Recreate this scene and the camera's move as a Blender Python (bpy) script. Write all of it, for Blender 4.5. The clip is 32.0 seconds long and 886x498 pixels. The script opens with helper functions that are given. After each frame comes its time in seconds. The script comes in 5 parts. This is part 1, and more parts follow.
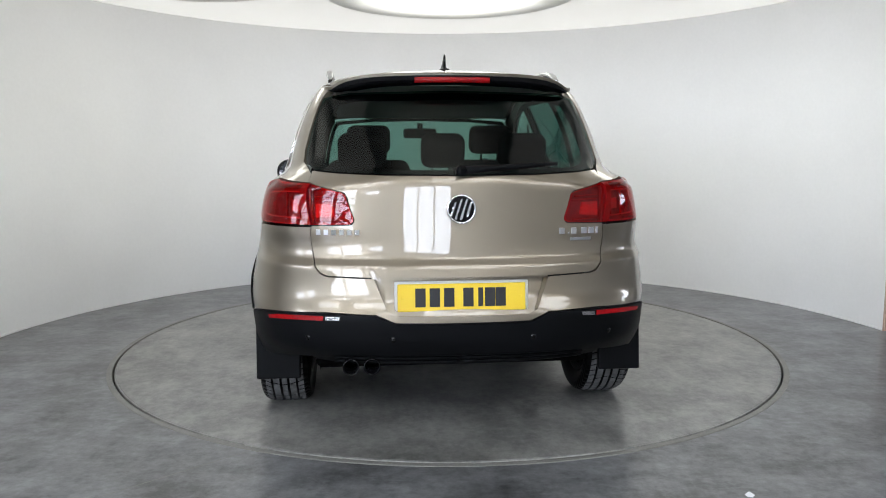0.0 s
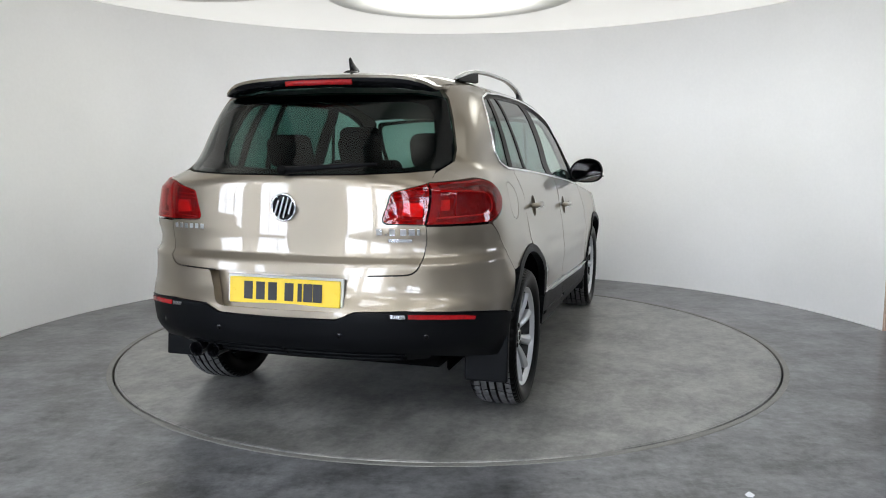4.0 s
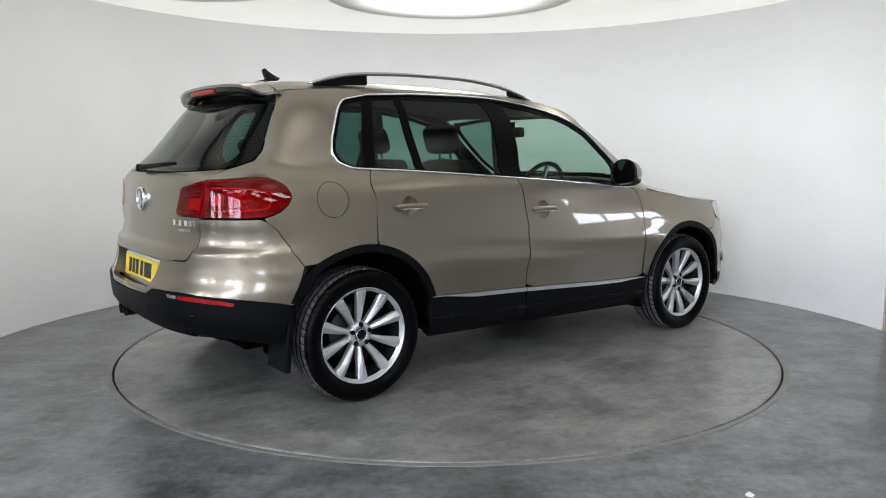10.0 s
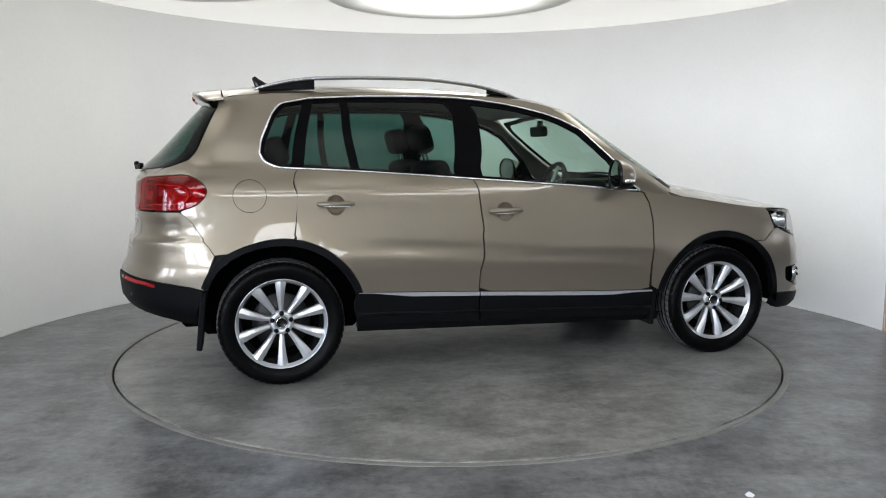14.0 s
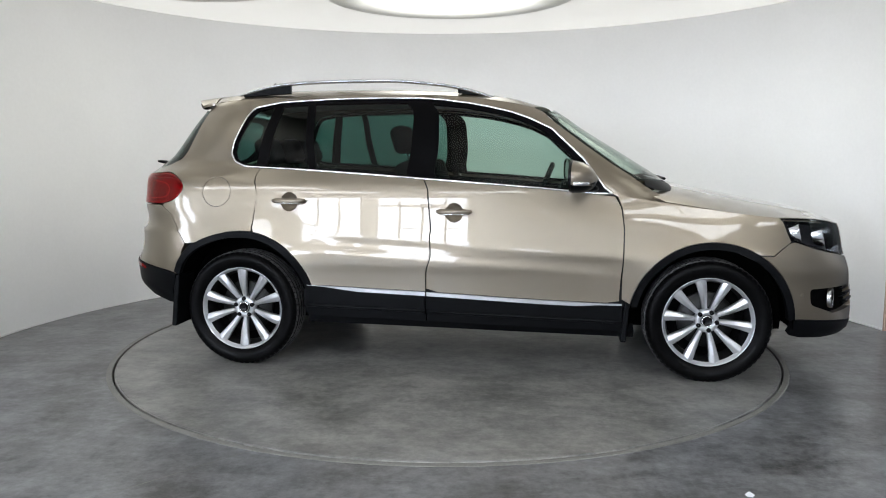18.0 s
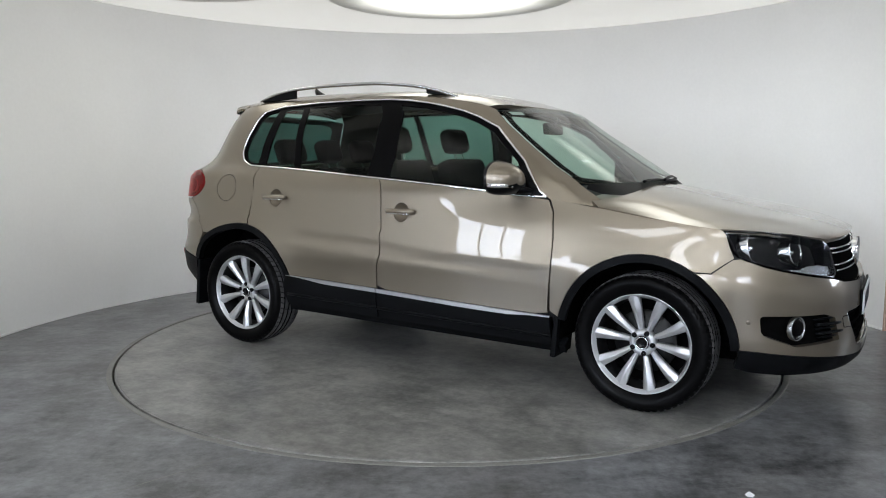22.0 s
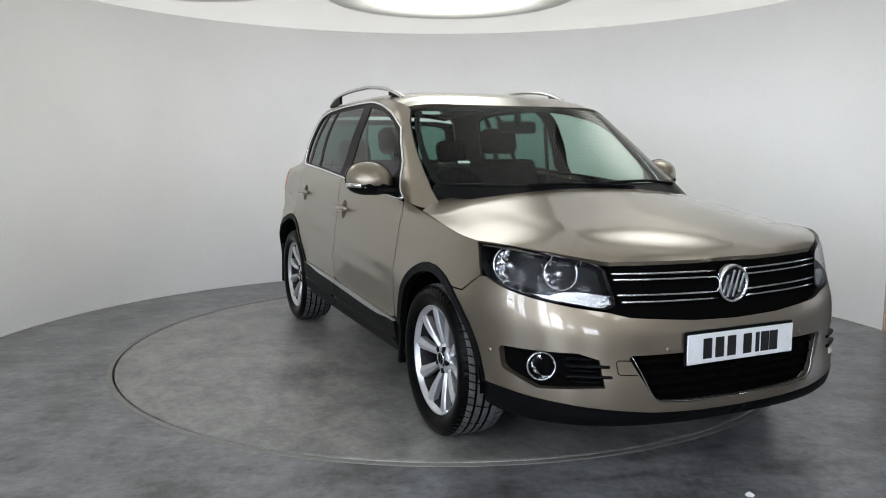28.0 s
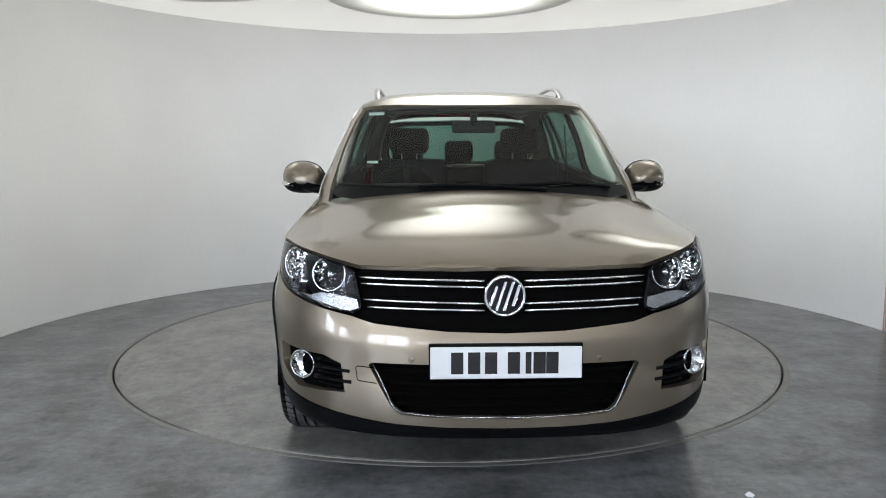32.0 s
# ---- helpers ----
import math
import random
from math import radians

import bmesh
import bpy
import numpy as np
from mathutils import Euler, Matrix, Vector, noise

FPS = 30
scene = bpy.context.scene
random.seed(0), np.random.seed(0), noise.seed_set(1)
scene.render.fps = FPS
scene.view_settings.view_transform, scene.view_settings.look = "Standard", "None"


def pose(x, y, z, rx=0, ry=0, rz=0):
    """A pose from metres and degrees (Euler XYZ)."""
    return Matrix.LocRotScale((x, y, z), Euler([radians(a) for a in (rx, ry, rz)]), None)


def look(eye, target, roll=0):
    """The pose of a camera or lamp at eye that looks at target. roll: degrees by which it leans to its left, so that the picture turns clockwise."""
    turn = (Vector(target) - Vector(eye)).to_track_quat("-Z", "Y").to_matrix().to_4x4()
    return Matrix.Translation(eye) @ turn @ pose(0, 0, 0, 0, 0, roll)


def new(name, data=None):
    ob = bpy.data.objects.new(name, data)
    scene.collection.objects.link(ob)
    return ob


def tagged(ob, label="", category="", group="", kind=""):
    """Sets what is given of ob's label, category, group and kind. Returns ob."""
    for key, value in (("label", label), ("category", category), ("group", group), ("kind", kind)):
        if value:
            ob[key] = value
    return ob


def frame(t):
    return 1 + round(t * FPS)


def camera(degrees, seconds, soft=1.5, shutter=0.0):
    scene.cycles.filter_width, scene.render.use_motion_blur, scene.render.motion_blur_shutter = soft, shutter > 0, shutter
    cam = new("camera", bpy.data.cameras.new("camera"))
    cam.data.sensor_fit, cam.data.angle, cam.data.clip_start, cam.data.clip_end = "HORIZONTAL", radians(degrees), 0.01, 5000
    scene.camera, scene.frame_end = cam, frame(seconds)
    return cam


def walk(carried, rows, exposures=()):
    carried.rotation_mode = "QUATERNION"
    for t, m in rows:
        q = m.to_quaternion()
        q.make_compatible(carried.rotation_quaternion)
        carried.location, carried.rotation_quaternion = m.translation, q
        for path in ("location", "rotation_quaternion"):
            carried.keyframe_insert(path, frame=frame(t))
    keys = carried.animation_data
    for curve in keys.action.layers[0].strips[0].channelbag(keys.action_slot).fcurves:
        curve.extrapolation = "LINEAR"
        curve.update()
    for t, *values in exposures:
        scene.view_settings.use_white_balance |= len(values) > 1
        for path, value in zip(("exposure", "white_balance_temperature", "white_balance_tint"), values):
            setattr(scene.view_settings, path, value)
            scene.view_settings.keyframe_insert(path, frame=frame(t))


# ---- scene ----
from mathutils import geometry

cam = camera(60.22, 32.0, soft=1.0)
EYE = Vector((0.0, -4.934, 1.219))
AIM = EYE + Vector((math.sin(radians(-.295)) * math.cos(radians(-7.094)), math.cos(radians(-.295)) * math.cos(radians(-7.094)), math.sin(radians(-7.094))))
walk(cam, [(0.0, look(EYE, AIM, -.147)), (32.0, look(EYE, AIM, -.147))], [(0.0, .46), (9.0, .46), (14.0, .45), (18.0, .44), (19.0, .25), (32.0, .25)])

# ---------------------------------------------------------------- light
world = bpy.data.worlds.new("world")
scene.world = world
world.use_nodes = True
nt = world.node_tree
sky = nt.nodes.new("ShaderNodeTexSky")
sky.sky_type, sky.sun_disc, sky.sun_elevation, sky.sun_rotation = "NISHITA", False, radians(35), radians(200)
nt.links.new(sky.outputs[0], nt.nodes["Background"].inputs[0])
nt.nodes["Background"].inputs[1].default_value = 0.1


# ---------------------------------------------------------------- materials
def material(name, rgb, rough=.5, metal=0.0, coat=0.0, coat_rough=.03, spec=.5, vary=0.0, scale=6.0, fine=0.0, fine_scale=200.0, bump=0.0, bump_scale=60.0, island=0.0):
    m = bpy.data.materials.new(name)
    m.use_nodes = True
    t = m.node_tree
    b = t.nodes["Principled BSDF"]
    b.inputs["Base Color"].default_value = (*rgb, 1)
    b.inputs["Roughness"].default_value = rough
    b.inputs["Metallic"].default_value = metal
    b.inputs["Coat Weight"].default_value = coat
    b.inputs["Coat Roughness"].default_value = coat_rough
    b.inputs["Specular IOR Level"].default_value = spec
    co = t.nodes.new("ShaderNodeTexCoord")
    col = None
    for amount, sc in ((vary, scale), (fine, fine_scale)):
        if amount:
            n = t.nodes.new("ShaderNodeTexNoise")
            n.inputs["Scale"].default_value, n.inputs["Detail"].default_value = sc, 6
            t.links.new(co.outputs["Object"], n.inputs["Vector"])
            r = t.nodes.new("ShaderNodeMapRange")
            r.inputs["From Min"].default_value, r.inputs["From Max"].default_value = .3, .7
            r.inputs["To Min"].default_value, r.inputs["To Max"].default_value = 1 - amount, 1 + amount
            t.links.new(n.outputs["Fac"], r.inputs["Value"])
            h = t.nodes.new("ShaderNodeMix")
            h.data_type, h.blend_type = "RGBA", "MULTIPLY"
            h.inputs[0].default_value = 1
            if col is None:
                h.inputs[6].default_value = (*rgb, 1)
            else:
                t.links.new(col, h.inputs[6])
            t.links.new(r.outputs[0], h.inputs[7])
            col = h.outputs[2]
    if col is not None:
        t.links.new(col, b.inputs["Base Color"])
    if bump:
        n = t.nodes.new("ShaderNodeTexNoise")
        n.inputs["Scale"].default_value, n.inputs["Detail"].default_value = bump_scale, 5
        t.links.new(co.outputs["Object"], n.inputs["Vector"])
        p = t.nodes.new("ShaderNodeBump")
        p.inputs["Strength"].default_value, p.inputs["Distance"].default_value = bump, .01
        t.links.new(n.outputs["Fac"], p.inputs["Height"])
        t.links.new(p.outputs[0], b.inputs["Normal"])
    return m


def glazing(name, rgb, ior=1.5, rough=0.0):
    """A tinted pane: what it lets through, and its reflection."""
    m = bpy.data.materials.new(name)
    m.use_nodes = True
    t = m.node_tree
    t.nodes.remove(t.nodes["Principled BSDF"])
    tr = t.nodes.new("ShaderNodeBsdfTransparent")
    tr.inputs[0].default_value = (*rgb, 1)
    gl = t.nodes.new("ShaderNodeBsdfGlossy")
    gl.inputs["Roughness"].default_value = rough
    f0 = ((ior - 1) / (ior + 1)) ** 2
    lw = t.nodes.new("ShaderNodeLayerWeight")
    lw.inputs[0].default_value = .5
    pw = t.nodes.new("ShaderNodeMath")
    pw.operation = "POWER"
    pw.inputs[1].default_value = 5
    t.links.new(lw.outputs["Facing"], pw.inputs[0])
    fr = t.nodes.new("ShaderNodeMath")
    fr.operation = "MULTIPLY_ADD"
    fr.inputs[1].default_value, fr.inputs[2].default_value = 1 - f0, f0
    t.links.new(pw.outputs[0], fr.inputs[0])
    mx = t.nodes.new("ShaderNodeMixShader")
    t.links.new(fr.outputs[0], mx.inputs[0])
    t.links.new(tr.outputs[0], mx.inputs[1])
    t.links.new(gl.outputs[0], mx.inputs[2])
    t.links.new(mx.outputs[0], t.nodes["Material Output"].inputs[0])
    return m


def glowing(name, rgb, strength):
    m = bpy.data.materials.new(name)
    m.use_nodes = True
    b = m.node_tree.nodes["Principled BSDF"]
    b.inputs["Base Color"].default_value = (*rgb, 1)
    b.inputs["Emission Color"].default_value = (*rgb, 1)
    b.inputs["Emission Strength"].default_value = strength
    return m


def concrete(name, dark, light, streaks, rough, seed, brushed):
    """Power-floated concrete: clouds, brushed streaks, scuffs and pits."""
    m = bpy.data.materials.new(name)
    m.use_nodes = True
    t = m.node_tree
    b = t.nodes["Principled BSDF"]
    co = t.nodes.new("ShaderNodeTexCoord")
    mp = t.nodes.new("ShaderNodeMapping")
    mp.inputs["Location"].default_value = (seed, seed * .7, 0)
    t.links.new(co.outputs["Object"], mp.inputs["Vector"])
    big = t.nodes.new("ShaderNodeTexNoise")
    big.inputs["Scale"].default_value, big.inputs["Detail"].default_value, big.inputs["Roughness"].default_value = 2.4, 10, .72
    t.links.new(mp.outputs[0], big.inputs["Vector"])
    ms = t.nodes.new("ShaderNodeMapping")
    ms.inputs["Scale"].default_value = (3, 8, 1)
    ms.inputs["Rotation"].default_value = (0, 0, streaks)
    t.links.new(mp.outputs[0], ms.inputs["Vector"])
    st = t.nodes.new("ShaderNodeTexNoise")
    st.inputs["Scale"].default_value, st.inputs["Detail"].default_value, st.inputs["Roughness"].default_value = 1.6, 7, .6
    t.links.new(ms.outputs[0], st.inputs["Vector"])
    fine = t.nodes.new("ShaderNodeTexNoise")
    fine.inputs["Scale"].default_value, fine.inputs["Detail"].default_value, fine.inputs["Roughness"].default_value = 22, 12, .75
    t.links.new(mp.outputs[0], fine.inputs["Vector"])
    a = t.nodes.new("ShaderNodeMath")
    a.operation = "MULTIPLY_ADD"
    a.inputs[1].default_value = .69 - brushed
    t.links.new(big.outputs["Fac"], a.inputs[0])
    a2 = t.nodes.new("ShaderNodeMath")
    a2.operation = "MULTIPLY_ADD"
    a2.inputs[1].default_value = brushed
    t.links.new(st.outputs["Fac"], a2.inputs[0])
    a3 = t.nodes.new("ShaderNodeMath")
    a3.operation = "MULTIPLY"
    a3.inputs[1].default_value = .31
    t.links.new(fine.outputs["Fac"], a3.inputs[0])
    t.links.new(a3.outputs[0], a2.inputs[2])
    t.links.new(a2.outputs[0], a.inputs[2])
    ramp = t.nodes.new("ShaderNodeValToRGB")
    ramp.color_ramp.elements[0].position, ramp.color_ramp.elements[0].color = .40, (*dark, 1)
    ramp.color_ramp.elements[1].position, ramp.color_ramp.elements[1].color = .59, (*light, 1)
    t.links.new(a.outputs[0], ramp.inputs[0])
    # pale scuffs and dark specks
    base = ramp.outputs[0]
    for stretch, lo, hi, shade, amount in (((3, 22, 1), .60, .70, (.26, .265, .275), .35), ((3.2, 4.5, 1), .50, .74, (.03, .031, .032), .55)):
        mq = t.nodes.new("ShaderNodeMapping")
        mq.inputs["Scale"].default_value = stretch
        mq.inputs["Rotation"].default_value = (0, 0, streaks + .9)
        t.links.new(mp.outputs[0], mq.inputs["Vector"])
        sc = t.nodes.new("ShaderNodeTexNoise")
        sc.inputs["Scale"].default_value, sc.inputs["Detail"].default_value, sc.inputs["Roughness"].default_value = 1.4, 6, .65
        t.links.new(mq.outputs[0], sc.inputs["Vector"])
        k = t.nodes.new("ShaderNodeMapRange")
        for key, value in (("From Min", lo), ("From Max", hi), ("To Min", 0.0), ("To Max", amount)):
            k.inputs[key].default_value = value
        t.links.new(sc.outputs["Fac"], k.inputs["Value"])
        mix = t.nodes.new("ShaderNodeMix")
        mix.data_type = "RGBA"
        t.links.new(k.outputs[0], mix.inputs[0])
        t.links.new(base, mix.inputs[6])
        mix.inputs[7].default_value = (*shade, 1)
        base = mix.outputs[2]
    t.links.new(base, b.inputs["Base Color"])
    b.inputs["Specular IOR Level"].default_value = .75
    rr = t.nodes.new("ShaderNodeMapRange")
    rr.inputs["To Min"].default_value, rr.inputs["To Max"].default_value = rough - .10, rough + .12
    t.links.new(a.outputs[0], rr.inputs["Value"])
    t.links.new(rr.outputs[0], b.inputs["Roughness"])
    p = t.nodes.new("ShaderNodeBump")
    p.inputs["Strength"].default_value, p.inputs["Distance"].default_value = .07, .004
    t.links.new(a.outputs[0], p.inputs["Height"])
    t.links.new(p.outputs[0], b.inputs["Normal"])
    return m


PAINT = material("bronze_paint", (.246, .209, .157), .34, .82, 1.0, .010, fine=.05, fine_scale=900)
PLASTIC = material("black_plastic", (.0034, .0038, .0046), .45, spec=.09, bump=.05, bump_scale=900)
GLOSSBLACK = material("gloss_black", (.004, .004, .005), .10, spec=.28)
DARK = material("dark_cavity", (.0025, .0025, .0025), .9, spec=.02)
CLEARLAMP = material("small_clear_lamp", (.34, .34, .35), .2, 1.0, bump=.4, bump_scale=90)
CHROME = material("chrome", (.86, .87, .88), .07, 1.0)
SATIN = material("satin_aluminium", (.52, .53, .54), .26, 1.0)
ALLOY = material("silver_alloy", (.57, .58, .60), .28, .7, .8, fine=.03, fine_scale=500)
STEEL = material("dark_steel", (.02, .02, .021), .5, .7)
RUBBER = material("tyre_rubber", (.0022, .0022, .0025), .30, spec=.07, vary=.3, scale=25)
TREAD = material("tread_rubber", (.105, .105, .108), .75, spec=.3, vary=.3, scale=30)
GLASS = glazing("green_glass", (.62, .77, .71), 1.38)
TINT = glazing("privacy_glass", (.165, .305, .275), 1.38)
REARGLASS = glazing("rear_window_glass", (.150, .285, .258), 1.40)
SCREEN = glazing("windscreen_glass", (.66, .79, .73), 1.36)
LENS = glazing("clear_lens", (.95, .96, .97), 1.26)
REDLENS = glazing("red_lens", (.74, .022, .028))
REDIN = material("red_reflector", (.26, .018, .018), .25, .4, vary=.35, scale=45, bump=.6, bump_scale=55)
PINKIN = material("pale_reflector", (.90, .55, .52), .2, .5, bump=.8, bump_scale=70)
REDSOLID = material("red_plastic", (.30, .005, .007), .2, spec=.35, vary=.2, scale=60)
TRIM = material("interior_trim", (.006, .006, .007), .6, spec=.25, fine=.3, fine_scale=120)
CLOTH = material("seat_cloth", (.006, .006, .007), .9, spec=.08, vary=.25, scale=14)
LINER = material("pale_headliner", (.42, .41, .39), .9, fine=.05)
YELLOW = material("yellow_plate", (.85, .60, .03), .35, fine=.03)
WHITE = material("white_plate", (.78, .80, .82), .35, fine=.03)
INK = material("plate_ink", (.01, .01, .012), .4)
HOLDER = material("grey_holder", (.62, .62, .60), .4)
REFLECT = material("bright_reflector", (.93, .94, .95), .07, 1.0)
LAMPSILVER = material("lamp_silver", (.55, .56, .57), .22, 1.0, bump=.4, bump_scale=90)
LAMPBLACK = material("lamp_bezel", (.004, .004, .005), .3, spec=.2)
PILLAR = material("pillar_film", (.002, .002, .0025), .35, spec=.05)
DISCSTEEL = material("brake_disc_steel", (.03, .03, .03), .45, .9, vary=.2, scale=40)
MIRROR = material("mirror_glass", (.22, .22, .23), .02, 1.0)
WALLPAINT = material("white_wall_paint", (.92, .92, .915), .55, vary=.035, scale=.9, fine=.012, fine_scale=40, bump=.04, bump_scale=30)
CEILPAINT = material("glowing_ceiling_paint", (.84, .84, .82), .6, vary=.02, scale=1.0)
# even glow added to the white ceiling, lifts the upper walls
CEILPAINT.node_tree.nodes["Principled BSDF"].inputs["Emission Color"].default_value = (1.0, .985, .945, 1)
CEILPAINT.node_tree.nodes["Principled BSDF"].inputs["Emission Strength"].default_value = .36
WOOD = material("raw_board_edge", (.55, .40, .31), .7, vary=.15, scale=20, fine=.1, fine_scale=120)
HALLWALL = material("hall_wall", (.5, .5, .5), .8, vary=.1, scale=.8, fine=.05)
HALLROOF = material("hall_roof", (.25, .25, .25), .8, vary=.1, scale=.8, fine=.05)
STEELFRAME = material("painted_frame", (.10, .10, .11), .5)
RIMSTEEL = material("turntable_rim_metal", (.21, .207, .192), .5, .1, vary=.12, scale=8, fine=.1, fine_scale=90)
FLOOR = concrete("floor_concrete", (.022, .0225, .025), (.235, .240, .252), .25, .30, 3.0, .13)
DISC = concrete("turntable_concrete", (.090, .091, .087), (.320, .316, .297), 1.1, .31, 11.0, .14)
DAY = glowing("daylight", (.86, .94, 1.085), 10.0)


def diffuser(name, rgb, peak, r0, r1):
    """A glowing disc whose soft fade from middle to rim is painted into the emission."""
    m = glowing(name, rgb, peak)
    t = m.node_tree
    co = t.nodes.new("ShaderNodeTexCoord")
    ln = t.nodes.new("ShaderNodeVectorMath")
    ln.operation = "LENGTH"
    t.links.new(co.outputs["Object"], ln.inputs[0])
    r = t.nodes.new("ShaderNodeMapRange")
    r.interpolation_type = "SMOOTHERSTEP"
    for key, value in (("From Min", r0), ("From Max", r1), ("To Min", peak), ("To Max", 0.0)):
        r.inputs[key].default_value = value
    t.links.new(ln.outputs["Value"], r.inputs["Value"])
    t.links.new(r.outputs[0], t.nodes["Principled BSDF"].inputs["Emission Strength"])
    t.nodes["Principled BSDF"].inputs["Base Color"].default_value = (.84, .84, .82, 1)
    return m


LAMP = diffuser("ceiling_lamp_glow", (.985, .985, .905), 2.8, .12, .97)
# added fill glows, out of view, to even out walls and floor
SIDEFILL = diffuser("side_fill_glow", (.985, .985, .905), 2.9, .0, .76)
BRIGHTFILL = diffuser("bright_fill_glow", (.985, .985, .905), 3.3, .0, .76)
FRONTFILL = diffuser("front_fill_glow", (.985, .985, .905), 1.2, .0, .76)
HALLFILL = glowing("hall_fill_light", (.94, .97, 1.0), 7.0)


# ---------------------------------------------------------------- building tools
def mesh_object(name, verts, faces, mat, parent=None, label="", smooth=True, flat_from=None, at=None):
    me = bpy.data.meshes.new(name)
    me.from_pydata([tuple(map(float, v)) for v in verts], [], [tuple(map(int, f)) for f in faces])
    flags = [smooth and (flat_from is None or i < flat_from) for i in range(len(faces))]
    me.polygons.foreach_set("use_smooth", flags)
    me.materials.append(mat)
    me.validate()
    ob = new(name, me)
    if parent is not None:
        ob.parent = parent
    if at is not None:
        ob.matrix_basis = at
    if label:
        tagged(ob, label)
    return ob


def part(name, bm, mat, parent, label="", smooth=False, at=None):
    me = bpy.data.meshes.new(name)
    if smooth:
        for f in bm.faces:
            f.smooth = True
    bm.to_mesh(me)
    bm.free()
    me.materials.append(mat)
    ob = new(name, me)
    if parent is not None:
        ob.parent = parent
    if at is not None:
        ob.matrix_basis = at
    if label:
        tagged(ob, label)
    return ob


def box(x0, x1, y0, y1, z0, z1, bevel=0.0, seg=2, m=None):
    bm = bmesh.new()
    bmesh.ops.create_cube(bm, size=1)
    for v in bm.verts:
        v.co = Vector(((x0 + x1) / 2 + v.co.x * (x1 - x0), (y0 + y1) / 2 + v.co.y * (y1 - y0), (z0 + z1) / 2 + v.co.z * (z1 - z0)))
    if bevel:
        bmesh.ops.bevel(bm, geom=bm.edges[:], offset=bevel, segments=seg, affect="EDGES", profile=.5)
    if m is not None:
        bmesh.ops.transform(bm, matrix=m, verts=bm.verts)
    return bm


def loft(rings, close=True, caps=True):
    """Quads between rings of equal length."""
    n = len(rings[0])
    verts = [p for r in rings for p in r]
    faces = []
    for i in range(len(rings) - 1):
        for j in range(n if close else n - 1):
            a, b = i * n + j, i * n + (j + 1) % n
            faces.append((a, b, b + n, a + n))
    if caps:
        faces.append(tuple(range(n))[::-1])
        faces.append(tuple(range((len(rings) - 1) * n, len(rings) * n)))
    return verts, faces


def sweep(path, ra, rb=None, n=8, up=(0, 0, 1), taper=None):
    """A rod of oval section along a path; ra across, rb along 'up'."""
    rb = ra if rb is None else rb
    P = [Vector(p) for p in path]
    rings = []
    for i, p in enumerate(P):
        d = (P[min(i + 1, len(P) - 1)] - P[max(i - 1, 0)]).normalized()
        s = d.cross(Vector(up)).normalized()
        u = s.cross(d)
        k = 1 if taper is None else taper[i]
        rings.append([p + s * (ra * k * math.cos(a)) + u * (rb * k * math.sin(a)) for a in (2 * math.pi * j / n for j in range(n))])
    return loft(rings)


def lathe(profile, n=64):
    """Turned about the y axis: (radius, y) pairs."""
    rings = [[(r * math.cos(2 * math.pi * j / n), y, r * math.sin(2 * math.pi * j / n)) for j in range(n)] for r, y in profile]
    return loft(rings, caps=False)


def rounded(pts):
    """A closed outline; a third number rounds a corner by that length."""
    out = []
    n = len(pts)
    for i, p in enumerate(pts):
        q = np.array(p[:2], float)
        r = p[2] if len(p) > 2 else 0
        if not r:
            out.append(q)
            continue
        a, b = np.array(pts[i - 1][:2]), np.array(pts[(i + 1) % n][:2])
        da, db = a - q, b - q
        la, lb = np.linalg.norm(da), np.linalg.norm(db)
        pa, pb = q + da / la * min(r, la * .48), q + db / lb * min(r, lb * .48)
        for t in np.linspace(0, 1, 7):
            out.append((1 - t) ** 2 * pa + 2 * t * (1 - t) * q + t * t * pb)
    return out


def densify(pts, h):
    out = []
    n = len(pts)
    for i in range(n):
        a, b = np.array(pts[i][:2], float), np.array(pts[(i + 1) % n][:2], float)
        k = max(1, int(math.ceil(np.linalg.norm(b - a) / h)))
        for j in range(k):
            out.append(a + (b - a) * j / k)
    keep = [out[0]]
    for q in out[1:]:
        if np.linalg.norm(q - keep[-1]) > 1e-4:
            keep.append(q)
    if np.linalg.norm(keep[-1] - keep[0]) < 1e-4:
        keep.pop()
    return np.array(keep)


def smooth_path(pts, k=6, close=False):
    """Catmull-Rom through the points."""
    P = [np.array(p, float) for p in pts]
    n = len(P)
    out = []
    for i in range(n if close else n - 1):
        p0, p1, p2, p3 = (P[(i + d) % n] if close else P[min(max(i + d, 0), n - 1)] for d in (-1, 0, 1, 2))
        for t in np.arange(k) / k:
            out.append(.5 * ((2 * p1) + (p2 - p0) * t + (2 * p0 - 5 * p1 + 4 * p2 - p3) * t ** 2 + (3 * p1 - p0 - 3 * p2 + p3) * t ** 3))
    if not close:
        out.append(P[-1])
    return out


def inside(q, rings):
    c = np.zeros(len(q), bool)
    for r in rings:
        a, b = r, np.roll(r, -1, 0)
        for (x0, y0), (x1, y1) in zip(a, b):
            if y0 == y1:
                continue
            m = ((y0 > q[:, 1]) != (y1 > q[:, 1])) & (q[:, 0] < (x1 - x0) * (q[:, 1] - y0) / (y1 - y0) + x0)
            c ^= m
    return c


